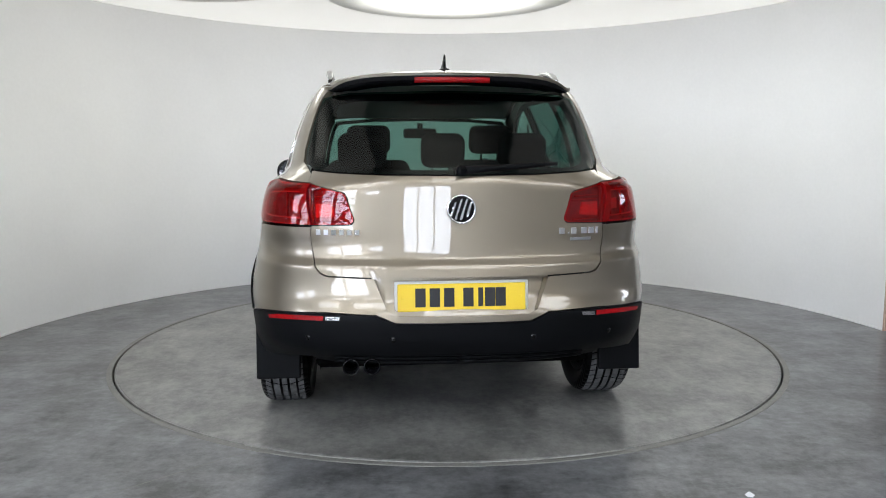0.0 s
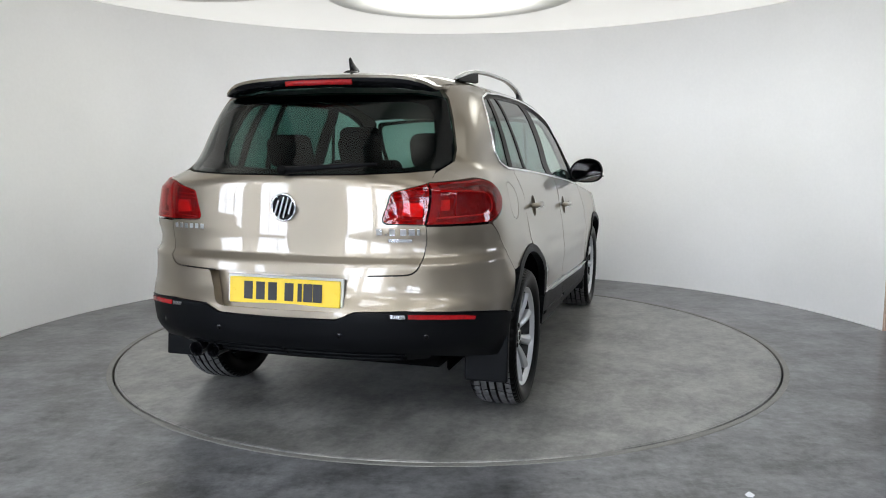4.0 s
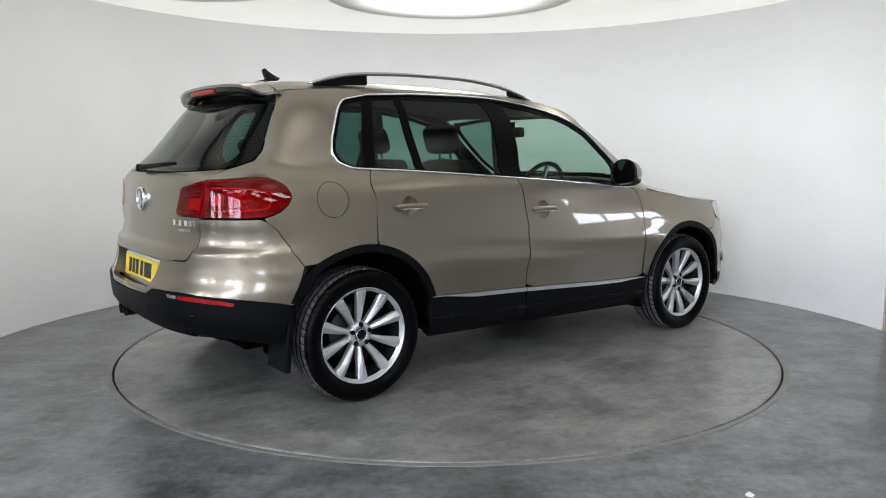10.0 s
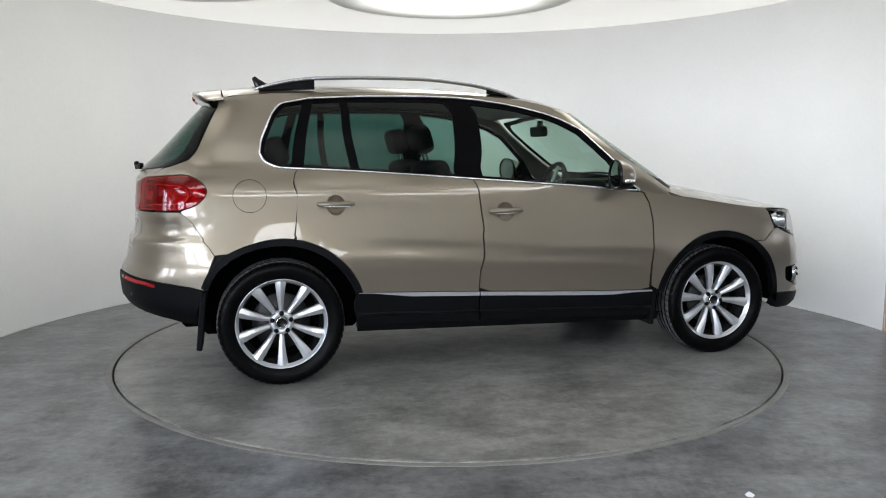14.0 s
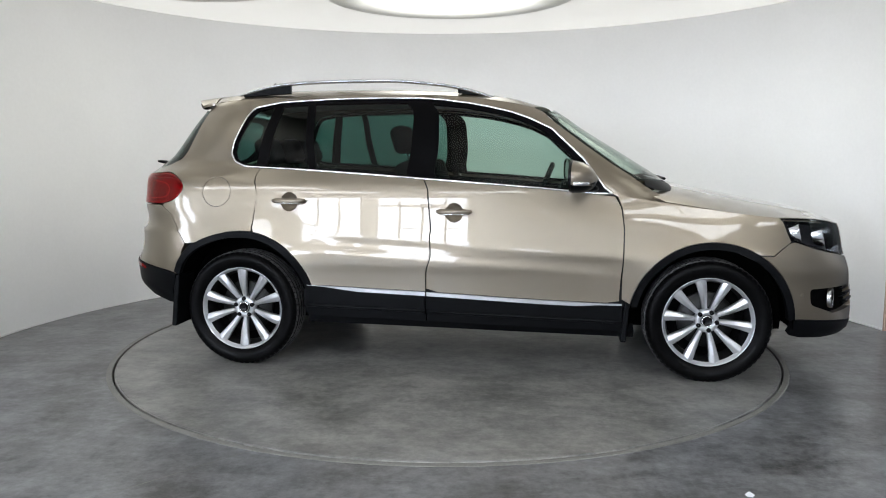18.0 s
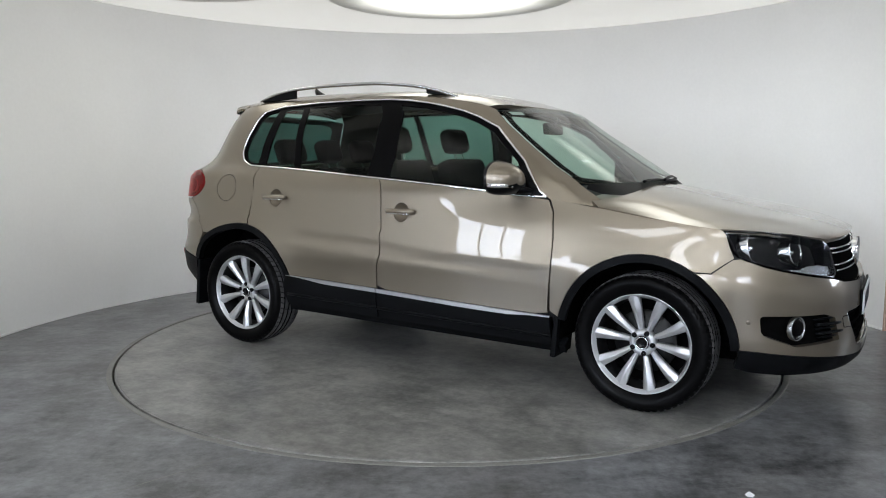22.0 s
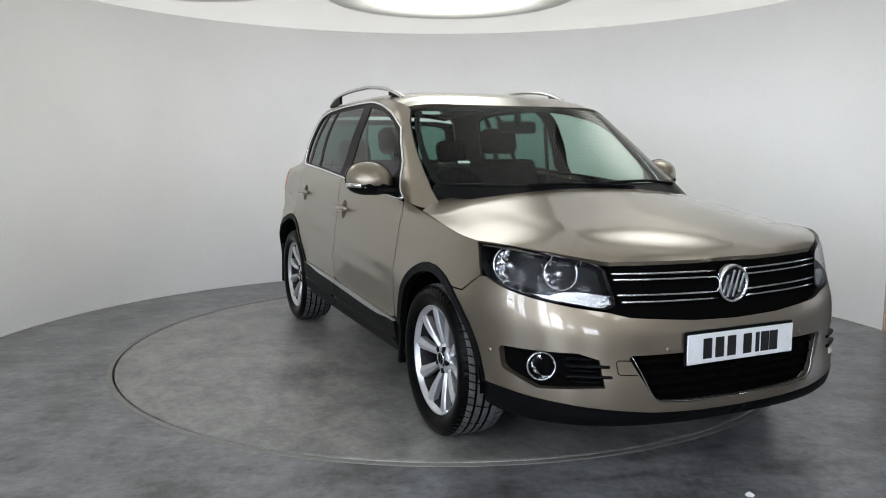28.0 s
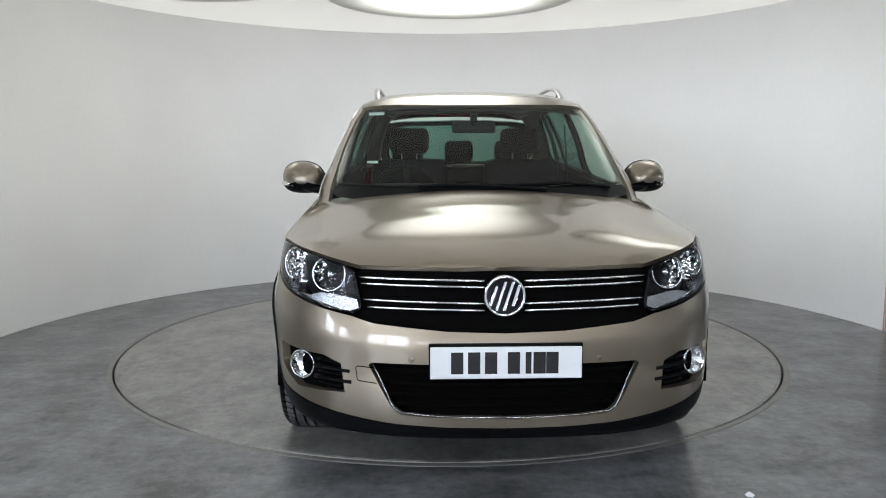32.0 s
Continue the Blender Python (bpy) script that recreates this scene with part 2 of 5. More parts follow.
def sheet(outline, holes, fn, h):
    """Triangles that fill an outline in the surface's own coordinates, laid on the surface fn."""
    rings = [densify(rounded(o), h * .7) for o in (outline, *holes)]
    every = np.concatenate(rings)
    lo, hi = every.min(0), every.max(0)
    gx, gy = np.meshgrid(np.arange(lo[0], hi[0], h), np.arange(lo[1], hi[1], h * .9), indexing="ij")
    gx = gx + (np.arange(gx.shape[1]) % 2) * h * .5
    g = np.stack([gx.ravel(), gy.ravel()], -1)
    g = g[inside(g, rings)]
    if len(g):
        near = np.full(len(g), 9.0)
        for k in range(0, len(every), 200):
            near = np.minimum(near, np.linalg.norm(g[:, None] - every[None, k:k + 200], axis=-1).min(1))
        g = g[near > h * .55]
    pts = [Vector(p) for p in every] + [Vector(p) for p in g]
    edges, base = [], 0
    for r in rings:
        edges += [(base + i, base + (i + 1) % len(r)) for i in range(len(r))]
        base += len(r)
    v2, _, tris, *_ = geometry.delaunay_2d_cdt(pts, edges, [], 0, 1e-6)
    v2 = np.array([tuple(v) for v in v2])
    tris = np.array([f for f in tris if len(f) == 3])
    tris = tris[inside(v2[tris].mean(1), rings)]
    a, b, c = (v2[tris[:, k]] for k in range(3))
    area = np.abs((b - a)[:, 0] * (c - a)[:, 1] - (b - a)[:, 1] * (c - a)[:, 0])
    long = np.max([np.linalg.norm(b - a, axis=1), np.linalg.norm(c - b, axis=1), np.linalg.norm(a - c, axis=1)], axis=0)
    tris = tris[area / long > .0006]
    used = np.unique(tris)
    remap = np.full(len(v2), -1)
    remap[used] = np.arange(len(used))
    v2, tris = v2[used], remap[tris]
    return np.asarray(fn(v2[:, 0], v2[:, 1]), float), tris


PIVOT = np.array([1.097, -.127, 0.0])
HEART = np.array([1.3, 0.0, .75])


def panel(name, parent, mat, outline, side=1, holes=(), fn=None, up=False, h=.032, off=0.0, depth=.012, label="", soft=0.0):
    """One skin of the car laid on its body. side: 1 left, -1 right, 0 both halves in one piece."""
    fn = fn or (lambda s, z: body(s, z, up))
    P, T = sheet(outline, holes, fn, h)
    if side <= 0:
        Q = P * np.array([1, -1, 1])
        if side == 0:
            n0 = len(P)
            both = np.concatenate([P, Q])
            index = np.arange(2 * n0)
            mid = np.where(np.abs(P[:, 1]) < 1e-6)[0]
            index[n0 + mid] = mid
            T = np.concatenate([T, index[T[:, ::-1] + n0]])
            P = both
        else:
            P, T = Q, T[:, ::-1]
    fn_n = np.cross(P[T[:, 1]] - P[T[:, 0]], P[T[:, 2]] - P[T[:, 0]])
    mid = P[T].mean(1)
    if (fn_n * (mid - HEART)).sum() < 0:
        T, fn_n = T[:, ::-1], -fn_n
    N = np.zeros_like(P)
    for k in range(3):
        np.add.at(N, T[:, k], fn_n)
    N /= np.linalg.norm(N, axis=1, keepdims=True).clip(1e-12)
    P = P + N * off
    verts, faces = list(P - PIVOT), [tuple(t) for t in T]
    count = len(faces)
    if depth:
        seen = {}
        for t in T:
            for a, b in ((t[0], t[1]), (t[1], t[2]), (t[2], t[0])):
                seen[(a, b)] = 1
        rim = [(a, b) for a, b in seen if (b, a) not in seen and not (abs(P[a, 1]) < 1e-5 and abs(P[b, 1]) < 1e-5)]
        ring, low = {}, {}
        for a, b in rim:
            for q in (a, b):
                if q not in ring:
                    ring[q] = len(verts)
                    verts.append(P[q] - PIVOT)
                    low[q] = len(verts)
                    verts.append(P[q] - N[q] * depth - PIVOT)
        faces += [(ring[b], ring[a], low[a], low[b]) for a, b in rim]
        for q in ring:
            verts[q] = verts[q] - N[q] * soft
            verts[ring[q]] = verts[q]
    ob = mesh_object(name, verts, faces, mat, parent, label, True, count)
    return ob


def on_body(c, off=0.0, side=1, up=False):
    """A point on the body's skin, pushed out along its normal, in the car's space."""
    s, z = c
    p = body(s, z, up)
    a, b = body(s + .004, z, up) - body(s - .004, z, up), body(s, z + .004, up) - body(s, z - .004, up)
    n = -np.cross(a, b)
    n /= max(np.linalg.norm(n), 1e-9)
    p = p + n * off
    if side < 0:
        p, n = p * np.array([1, -1, 1]), n * np.array([1, -1, 1])
    return Vector(p - PIVOT), Vector(n)


def strip(name, parent, mat, coords, side=1, up=False, ra=.006, rb=.006, off=.002, label="", n=8, h=.05):
    """A thin moulding that follows the body."""
    pts = []
    for (s0, z0), (s1, z1) in zip(coords[:-1], coords[1:]):
        k = max(1, int(math.hypot(s1 - s0, z1 - z0) / h))
        pts += [(s0 + (s1 - s0) * j / k, z0 + (z1 - z0) * j / k) for j in range(k)]
    pts.append(coords[-1])
    path = [on_body(c, off, side, up)[0] for c in pts]
    rings = []
    for i, c in enumerate(pts):
        p, nn = on_body(c, off, side, up)
        d = (path[min(i + 1, len(path) - 1)] - path[max(i - 1, 0)]).normalized()
        a = d.cross(nn).normalized()
        rings.append([p + a * (ra * math.cos(t)) + nn * (rb * math.sin(t)) for t in (2 * math.pi * j / n for j in range(n))])
    v, f = loft(rings)
    return mesh_object(name, v, f, mat, parent, label)


def local(x, y, z):
    return Vector((x - PIVOT[0], y - PIVOT[1], z))


def rod(name, parent, mat, path, ra, rb=None, label="", n=10, up=(0, 0, 1), taper=None):
    v, f = sweep([local(*p) for p in path], ra, rb, n, up, taper)
    return mesh_object(name, v, f, mat, parent, label)


# ---------------------------------------------------------------- the shape of the car
def hermite(xs, ys):
    """A smooth curve through a few knots."""
    xs, ys = np.array(xs, float), np.array(ys, float)
    d = np.diff(ys) / np.diff(xs)
    m = np.concatenate([[d[0]], [0 if a * b <= 0 else 2 * a * b / (a + b) for a, b in zip(d[:-1], d[1:])], [d[-1]]])

    def f(q):
        q = np.clip(np.asarray(q, float), xs[0], xs[-1])
        i = np.clip(np.searchsorted(xs, q) - 1, 0, len(xs) - 2)
        h = xs[i + 1] - xs[i]
        t = (q - xs[i]) / h
        return ((1 + 2 * t) * (1 - t) ** 2 * ys[i] + t * (1 - t) ** 2 * h * m[i]
                + t * t * (3 - 2 * t) * ys[i + 1] + t * t * (t - 1) * h * m[i + 1])
    return f


# the body as stacked rounded plan outlines: half width, rear and front ends by height
half_w = hermite([.18, .28, .40, .46, .55, .62, .66, .72, .80, .90, 1.0, 1.05, 1.084, 1.148, 1.30, 1.42, 1.50, 1.54, 1.58],
                 [.80, .862, .878, .88, .886, .893, .893, .884, .872, .856, .841, .827, .812, .780, .732, .682, .636, .60, .53])
rear_x = hermite([.30, .38, .46, .56, .66, .745, .778, .794, .90, 1.0, 1.10, 1.14, 1.20, 1.30, 1.50, 1.58],
                 [-.70, -.80, -.865, -.872, -.836, -.815, -.806, -.788, -.775, -.767, -.760, -.744, -.678, -.578, -.380, -.29])
rear_n = hermite([.3, .62, .80, .93, 1.07, 1.13, 1.20, 1.5], [2.7, 2.7, 3.2, 4.6, 4.6, 3.2, 2.7, 4.2])
rear_crown = hermite([.3, .76, .88, 1.08, 1.2, 1.5], [0, 0, .075, .075, .02, 0])
rear_l = hermite([.3, 1.0, 1.15, 1.5], [.66, .62, .5, .4])
nose_x = hermite([.20, .27, .33, .38, .46, .56, .62, .68, .76, .82, .90, 1.0, 1.06],
                 [3.43, 3.497, 3.502, 3.500, 3.487, 3.478, 3.46, 3.435, 3.42, 3.405, 3.36, 3.26, 3.15])
glass_x = hermite([.98, 1.075, 1.2, 1.35, 1.49, 1.54, 1.58], [2.55, 2.41, 2.212, 1.968, 1.755, 1.63, 1.48])
glass_n = hermite([1.0, 1.06, 1.46], [3.3, 3.4, 5.0])
glass_l = hermite([1.0, 1.06, 1.46], [.6, .6, .5])
KEND, KSIDE = 1.2, 2.8


def ends(z, up):
    """Where the side of the body begins and ends at a height, and its two caps."""
    lr, nr = rear_l(z), rear_n(z)
    xs = rear_x(z) + lr
    if up:
        lf, nf = glass_l(z), glass_n(z)
        xe = glass_x(z) - lf
    else:
        nf = 2.9 + 0 * z
        xe = 2.69 + 0 * z
        lf = nose_x(z) - xe
    return xs, lr, nr, xe, lf, nf


REAR_ARCH, FRONT_ARCH = (.010, .345, .437), (2.615, .325, .428)


def rise(a, b, q):
    """A smooth step from 0 at a to 1 at b."""
    t = np.clip((np.asarray(q, float) - a) / (b - a), 0, 1)
    return t * t * (3 - 2 * t)


def body(S, z, up=False):
    """A point of the left half of the body: S runs from the tail's middle (-1.2) along the side (0 to 2.8) to the nose's middle (4)."""
    S, z = np.asarray(S, float), np.asarray(z, float)
    xs, lr, nr, xe, lf, nf = ends(z, up)
    w = half_w(z)
    a = np.clip((S + KEND) / KEND, 0, 1) * math.pi / 2
    b = np.clip((S - KSIDE) / KEND, 0, 1) * math.pi / 2
    ca, sa, cb, sb = np.cos(a).clip(0), np.sin(a).clip(0), np.cos(b).clip(0), np.sin(b).clip(0)
    q, p = (ca ** nr + sa ** nr) ** (-1 / nr), (cb ** nf + sb ** nf) ** (-1 / nf)
    y = w * sa * q
    x = xs - lr * ca * q + rear_crown(z) * (sa * q) ** 2 * np.minimum(1, 2 * ca)
    side = S >= 0
    x = np.where(side, xs + np.clip(S / KSIDE, 0, 1) * (xe - xs), x)
    y = np.where(side, w, y)
    if not up:
        # shallow scallop between two creases along the doors
        dz = (z - (.712 - .066 * (x - .6))) / .047
        y = y - np.where(side, .0055 * np.clip(1 - dz * dz, 0, 1) * np.clip((x - .42) / .25, 0, 1) * np.clip((2.30 - x) / .25, 0, 1), 0)
    nose = S > KSIDE
    x = np.where(nose, xe + lf * sb * p, x)
    y = np.where(nose, w * cb * p, y)
    # the cabin draws in over the tail's shoulders and towards the windscreen's foot
    y = y * (1 - .10 * rise(1.095, 1.165, z) * rise(.2, -.6, x) - .028 * np.exp(-((z - 1.0) / .09) ** 2) * rise(1.3, 2.2, x))
    # flared haunches over the wheel arches
    for cx, cz, r in (REAR_ARCH, FRONT_ARCH):
        d = (np.hypot(x - cx, z - cz) - r) / .21
        y = y + .013 * np.clip(1 - np.abs(d), 0, 1) ** 2 * rise(.2, .6, z) * rise(.75, .95, y / w)
    return np.stack([x, np.where((S <= -KEND) | (S >= KSIDE + KEND), 0, y), z], -1)


RUN = np.linspace(-KEND, KSIDE + KEND, 1301)
TAIL, NOSE = RUN[RUN <= .3], RUN[RUN >= KSIDE - .3]


def at_side(x, z, up=False):
    """The body's coordinates of a point seen from the side."""
    return float(np.interp(x, np.maximum.accumulate(body(RUN, np.full(len(RUN), float(z)), up)[:, 0] + RUN * 1e-7), RUN)), z


def at_tail(y, z):
    """The same for a point seen from behind."""
    return float(np.interp(abs(y), np.maximum.accumulate(body(TAIL, np.full(len(TAIL), float(z)))[:, 1] + TAIL * 1e-7), TAIL)), z


def at_nose(y, z, up=False):
    """The same for a point seen from the front."""
    back = NOSE[::-1]
    return float(np.interp(abs(y), np.maximum.accumulate(body(back, np.full(len(back), float(z)), up)[:, 1] - back * 1e-7), back)), z


# ---------------------------------------------------------------- the studio
BOOTH, BOOTH_R, BOOTH_H = (0.009, -.218), 3.031, 2.395


def ring_sheet(name, r0, r1, z, mat, parent=None, n=128, centre=(0, 0), label="", kind=""):
    v, f = [], []
    for r in (r0, r1):
        v += [(centre[0] + r * math.cos(2 * math.pi * i / n), centre[1] + r * math.sin(2 * math.pi * i / n), z) for i in range(n)]
    f = [(i, n + i, n + (i + 1) % n, (i + 1) % n) for i in range(n)]
    ob = mesh_object(name, v, f, mat, parent, label, False)
    return tagged(ob, kind=kind) if kind else ob


def room():
    # floor with a round hole for the turntable's pit
    n, v, f = 128, [], []
    for r in (2.0645, 3.4):
        v += [(r * math.cos(2 * math.pi * i / n), r * math.sin(2 * math.pi * i / n), 0) for i in range(n)]
    far = []
    for i in range(n):
        a = 2 * math.pi * i / n
        c, s = math.cos(a), math.sin(a)
        k = min(9 / max(abs(c), 1e-9), (6 if s > 0 else 13) / max(abs(s), 1e-9))
        far.append((k * c, k * s, 0))
    v += far + [(p[0], p[1], p[2] - .12) for p in v[:n]]
    f = [(r * n + i, (r + 1) * n + i, (r + 1) * n + (i + 1) % n, r * n + (i + 1) % n) for r in (0, 1) for i in range(n)]
    f += [(3 * n + i, i, (i + 1) % n, 3 * n + (i + 1) % n) for i in range(n)]
    tagged(mesh_object("floor", v, f, FLOOR, None, "dark grey power-floated concrete floor with scuffs", False), category="floor", kind="structure")
    # pit below the turntable
    pit = ring_sheet("turntable_pit", .02, 2.064, -.1, DARK, None, label="dark pit under the turntable plate", kind="structure")
    tagged(pit, category="floor")
    # metal frame round the turntable
    prof = [(2.033, -.09), (2.033, .0015), (2.035, .003), (2.059, .003), (2.064, .001), (2.064, -.09)]
    rings = [[(r * math.cos(2 * math.pi * j / 160), r * math.sin(2 * math.pi * j / 160), z) for j in range(160)] for r, z in prof]
    vv, ff = loft(rings, caps=False)
    tagged(mesh_object("turntable_frame", vv, ff, RIMSTEEL, None, "flat grey metal ring framing the round turntable", False), category="metal frame", kind="structure")

    # curved wall, open towards the camera
    a0, a1, n = radians(8.7), radians(203), 120
    v, f = [], []
    for i in range(n + 1):
        a = a0 + (a1 - a0) * i / n
        for r in (BOOTH_R, BOOTH_R + .05):
            for z in (0.0, BOOTH_H + .01):
                v.append((BOOTH[0] + r * math.cos(a), BOOTH[1] + r * math.sin(a), z))
    for i in range(n):
        a, b = 4 * i, 4 * i + 4
        f += [(a, b, b + 1, a + 1), (a + 3, b + 3, b + 2, a + 2), (a + 1, b + 1, b + 3, a + 3)]
    tagged(mesh_object("wall_curved", v, f, WALLPAINT, None, "smooth white painted curved studio wall", True), category="wall", kind="structure")
    # raw edges of the wall boards
    for k, a in ((0, a0), (1, a1)):
        c, s = math.cos(a), math.sin(a)
        m = Matrix.Translation((BOOTH[0] + (BOOTH_R + .022) * c, BOOTH[1] + (BOOTH_R + .022) * s, 0)) @ pose(0, 0, 0, 0, 0, math.degrees(a))
        ob = part("wall_edge_%d" % (k + 1), box(-.027, .033, -.012, .0, 0, BOOTH_H, .002, 1), WOOD, None, "raw wooden board edge ending the curved wall", at=m)
        tagged(ob, category="board edge", kind="structure")
    # saw-cut joint in the floor
    d = Vector((-.7071, -.7071, 0))
    w = Vector((.0016, -.0016, 0))
    a, b = Vector((-.826, -1.907, .0006)), Vector((-.826, -1.907, .0006)) + d * 1.1
    tagged(mesh_object("floor_joint", [a - w, a + w, b + w, b - w], [(0, 1, 2, 3)], RIMSTEEL, None, "narrow pale filled joint in the concrete", False), category="floor joint", kind="structure")
    # thin plinth line where the wall meets the floor
    v, f = [], []
    for i in range(n + 1):
        a = a0 + (a1 - a0) * i / n
        for r, z in ((BOOTH_R - .001, .002), (BOOTH_R - .007, .002), (BOOTH_R - .007, .013), (BOOTH_R - .001, .015)):
            v.append((BOOTH[0] + r * math.cos(a), BOOTH[1] + r * math.sin(a), z))
    for i in range(n):
        a, b = 4 * i, 4 * i + 4
        f += [(a + j, a + j + 1, b + j + 1, b + j) for j in range(3)]
    tagged(mesh_object("wall_foot", v, f, WALLPAINT, None, "thin white joint along the wall's foot", False), category="skirting", kind="structure")

    # round ceiling with its seams
    n, cut = 128, -9.0
    rim = []
    for i in range(n):
        x, y = (BOOTH_R - .004) * math.cos(2 * math.pi * i / n), (BOOTH_R - .004) * math.sin(2 * math.pi * i / n)
        rim.append((BOOTH[0] + x, max(BOOTH[1] + y, cut), BOOTH_H))
    v = [(BOOTH[0], BOOTH[1], BOOTH_H)] + rim
    v += [(x, y, z + .05) for x, y, z in v]
    f = [(0, 1 + (i + 1) % n, 1 + i) for i in range(n)] + [(n + 1, n + 2 + i, n + 2 + (i + 1) % n) for i in range(n)]
    f += [(1 + i, 1 + (i + 1) % n, n + 2 + (i + 1) % n, n + 2 + i) for i in range(n)]
    for a in (20, 50, 63, 80.5, 101.5, 119, 132, 160):
        a = radians(a)
        c, s = math.cos(a), math.sin(a)
        b = len(v)
        for q in (.9, BOOTH_R - .01):
            for w in (-.003, .003):
                v.append((BOOTH[0] + q * c - w * s, BOOTH[1] + q * s + w * c, BOOTH_H - .0015))
        f.append((b, b + 1, b + 3, b + 2))
    tagged(mesh_object("ceiling", v, f, CEILPAINT, None, "low white round ceiling with faint seams and an added even glow", False), category="ceiling", kind="structure")
    # shallow round discs under the ceiling, their fading glow painted in
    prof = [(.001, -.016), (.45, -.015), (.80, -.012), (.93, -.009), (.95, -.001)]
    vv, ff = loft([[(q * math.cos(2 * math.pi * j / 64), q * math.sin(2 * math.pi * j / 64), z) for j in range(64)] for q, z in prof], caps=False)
    # back disc is the lamp; side and front ones are added unseen fill
    for x, y, q, mat in ((.03, 1.0, 1.0, LAMP), (-1.75, .40, .8, SIDEFILL), (1.75, .40, .8, BRIGHTFILL), (-2.0, -1.35, .8, FRONTFILL), (2.0, -1.35, .8, FRONTFILL), (.03, -2.1, .8, FRONTFILL)):
        ob = mesh_object("ceiling_glow_disc", [(c[0] * q, c[1] * q, c[2]) for c in vv], ff, mat, None, "round white disc under the ceiling with a painted soft glow", True, at=Matrix.Translation((x, y, BOOTH_H)))
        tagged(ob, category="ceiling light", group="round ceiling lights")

    # the hall in which the booth stands
    for nm, b in (("wall_back", box(-9.1, 9.1, -13.2, -13, 0, 5.2)), ("wall_far", box(-9.1, 9.1, 6, 6.2, 0, 5.2)),
                  ("wall_left", box(-9.2, -9, -13, 6, 0, 5.2)), ("wall_right", box(9, 9.2, -13, 6, 0, 5.2))):
        tagged(part(nm, b, HALLWALL, None, "plain grey wall of the surrounding hall"), category="wall", kind="structure")
    tagged(part("hall_ceiling", box(-9.1, 9.1, -13, 6, 5.2, 5.3), HALLROOF, None, "dark ceiling of the surrounding hall"), category="ceiling", kind="structure")




def hall_windows():
    """Rows of daylit windows behind the camera."""
    def window(x, y, z, w, h, turn, cols, rows, label):
        win = tagged(new("window"), label, "window", "hall windows")
        win.matrix_basis = pose(x, y, z, 0, 0, turn)
        part("window_frame", box(-w / 2 - .06, w / 2 + .06, 0, .05, -.06, h + .06, .008, 1), STEELFRAME, win)
        for i in range(cols):
            for j in range(rows):
                x0, z0 = -w / 2 + i * w / cols + .03, j * h / rows + .03
                part("pane", box(x0, x0 + w / cols - .06, .05, .056, z0, z0 + h / rows - .06), DAY, win)
        return win
    for x in (-6.7, -4.1):
        window(x, -12.95, 1.3, 2.2, 3.0, 0, 4, 4, "tall daylit hall window with dark glazing bars")
    for x, z, w, h in ((-1.7, 2.2, 1.0, .8), (1.1, 1.5, 2.0, 1.5)):
        window(x, -12.95, z, w, h, 0, 3, 2, "small daylit hall window with dark glazing bars")
    for y in (-6.5, -8.9):
        window(-8.95, y, 1.4, 1.5, 2.2, -90, 3, 3, "tall daylit side window with dark glazing bars")
    window(8.95, .1, 1.7, 2.0, .45, 90, 4, 1, "wide daylit side window with dark glazing bars")
    # glowing roof panels out of view, added to fill the hall with light
    for y in (-7.4, -10.6):
        for x in (-5.6, -1.9, 1.9, 5.6):
            sl = tagged(new("skylight"), "bright roof panel with dark frame, added to light the hall", "skylight", "hall roof lights")
            sl.matrix_basis = pose(x, y, 5.15)
            part("fill_panel_frame", box(-1.25, 1.25, -.75, .75, 0, .045, .006, 1), STEELFRAME, sl)
            for i in range(3):
                part("pane", box(-1.2 + i * .81, -1.2 + i * .81 + .77, -.7, .7, -.006, 0), HALLFILL, sl)


room()
hall_windows()
v, f = loft([[(x - .018 + .004 * math.sin(9 * y), y, .002 + .010 * abs(math.sin(40 * (x + y)))) for x in np.linspace(0, .026, 5)] for y in np.linspace(-.012, .012, 4)], close=False, caps=False)
scrap = mesh_object("paper_scrap", v, f, WHITE, None, "small crumpled scrap of white paper on the floor", False, at=Matrix.Translation((1.085, -2.325, 0)) @ pose(0, 0, 0, 0, 0, 35))
tagged(scrap, category="litter")


turntable = tagged(new("turntable"), "round grey concrete turntable plate set flush in the floor", "turntable")
prof = [(.001, .002), (.5, .002), (1.0, .002), (1.6, .002), (2.009, .002), (2.010, .0005), (2.010, -.09)]
rings = [[(r * math.cos(2 * math.pi * j / 160), r * math.sin(2 * math.pi * j / 160), z) for j in range(160)] for r, z in prof]
vv, ff = loft(rings, caps=False)
mesh_object("plate", vv, ff, DISC, turntable, "", False)
prof = [(2.0105, -.05), (2.0105, .001), (2.0115, .002), (2.020, .002), (2.022, -.002), (2.022, -.09)]
rings = [[(r * math.cos(2 * math.pi * j / 160), r * math.sin(2 * math.pi * j / 160), z) for j in range(160)] for r, z in prof]
vv, ff = loft(rings, caps=False)
mesh_object("plate_edge", vv, ff, DISC, turntable, "narrow edge band of the plate", False)


# ---------------------------------------------------------------- the car
car = tagged(new("car"), "light bronze metallic SUV with black cladding on a turntable", "car")
belt = hermite([-.10, .104, .494, 1.066, 1.432, 1.745, 2.105], [1.150, 1.144, 1.122, 1.081, 1.054, 1.029, .993])
sill = hermite([.40, .508, 1.09, 1.75, 2.07, 2.2], [.486, .481, .458, .428, .419, .417])
wing_line = hermite([2.1, 2.364, 2.6, 2.834, 2.945], [.996, .957, .922, .892, .882])
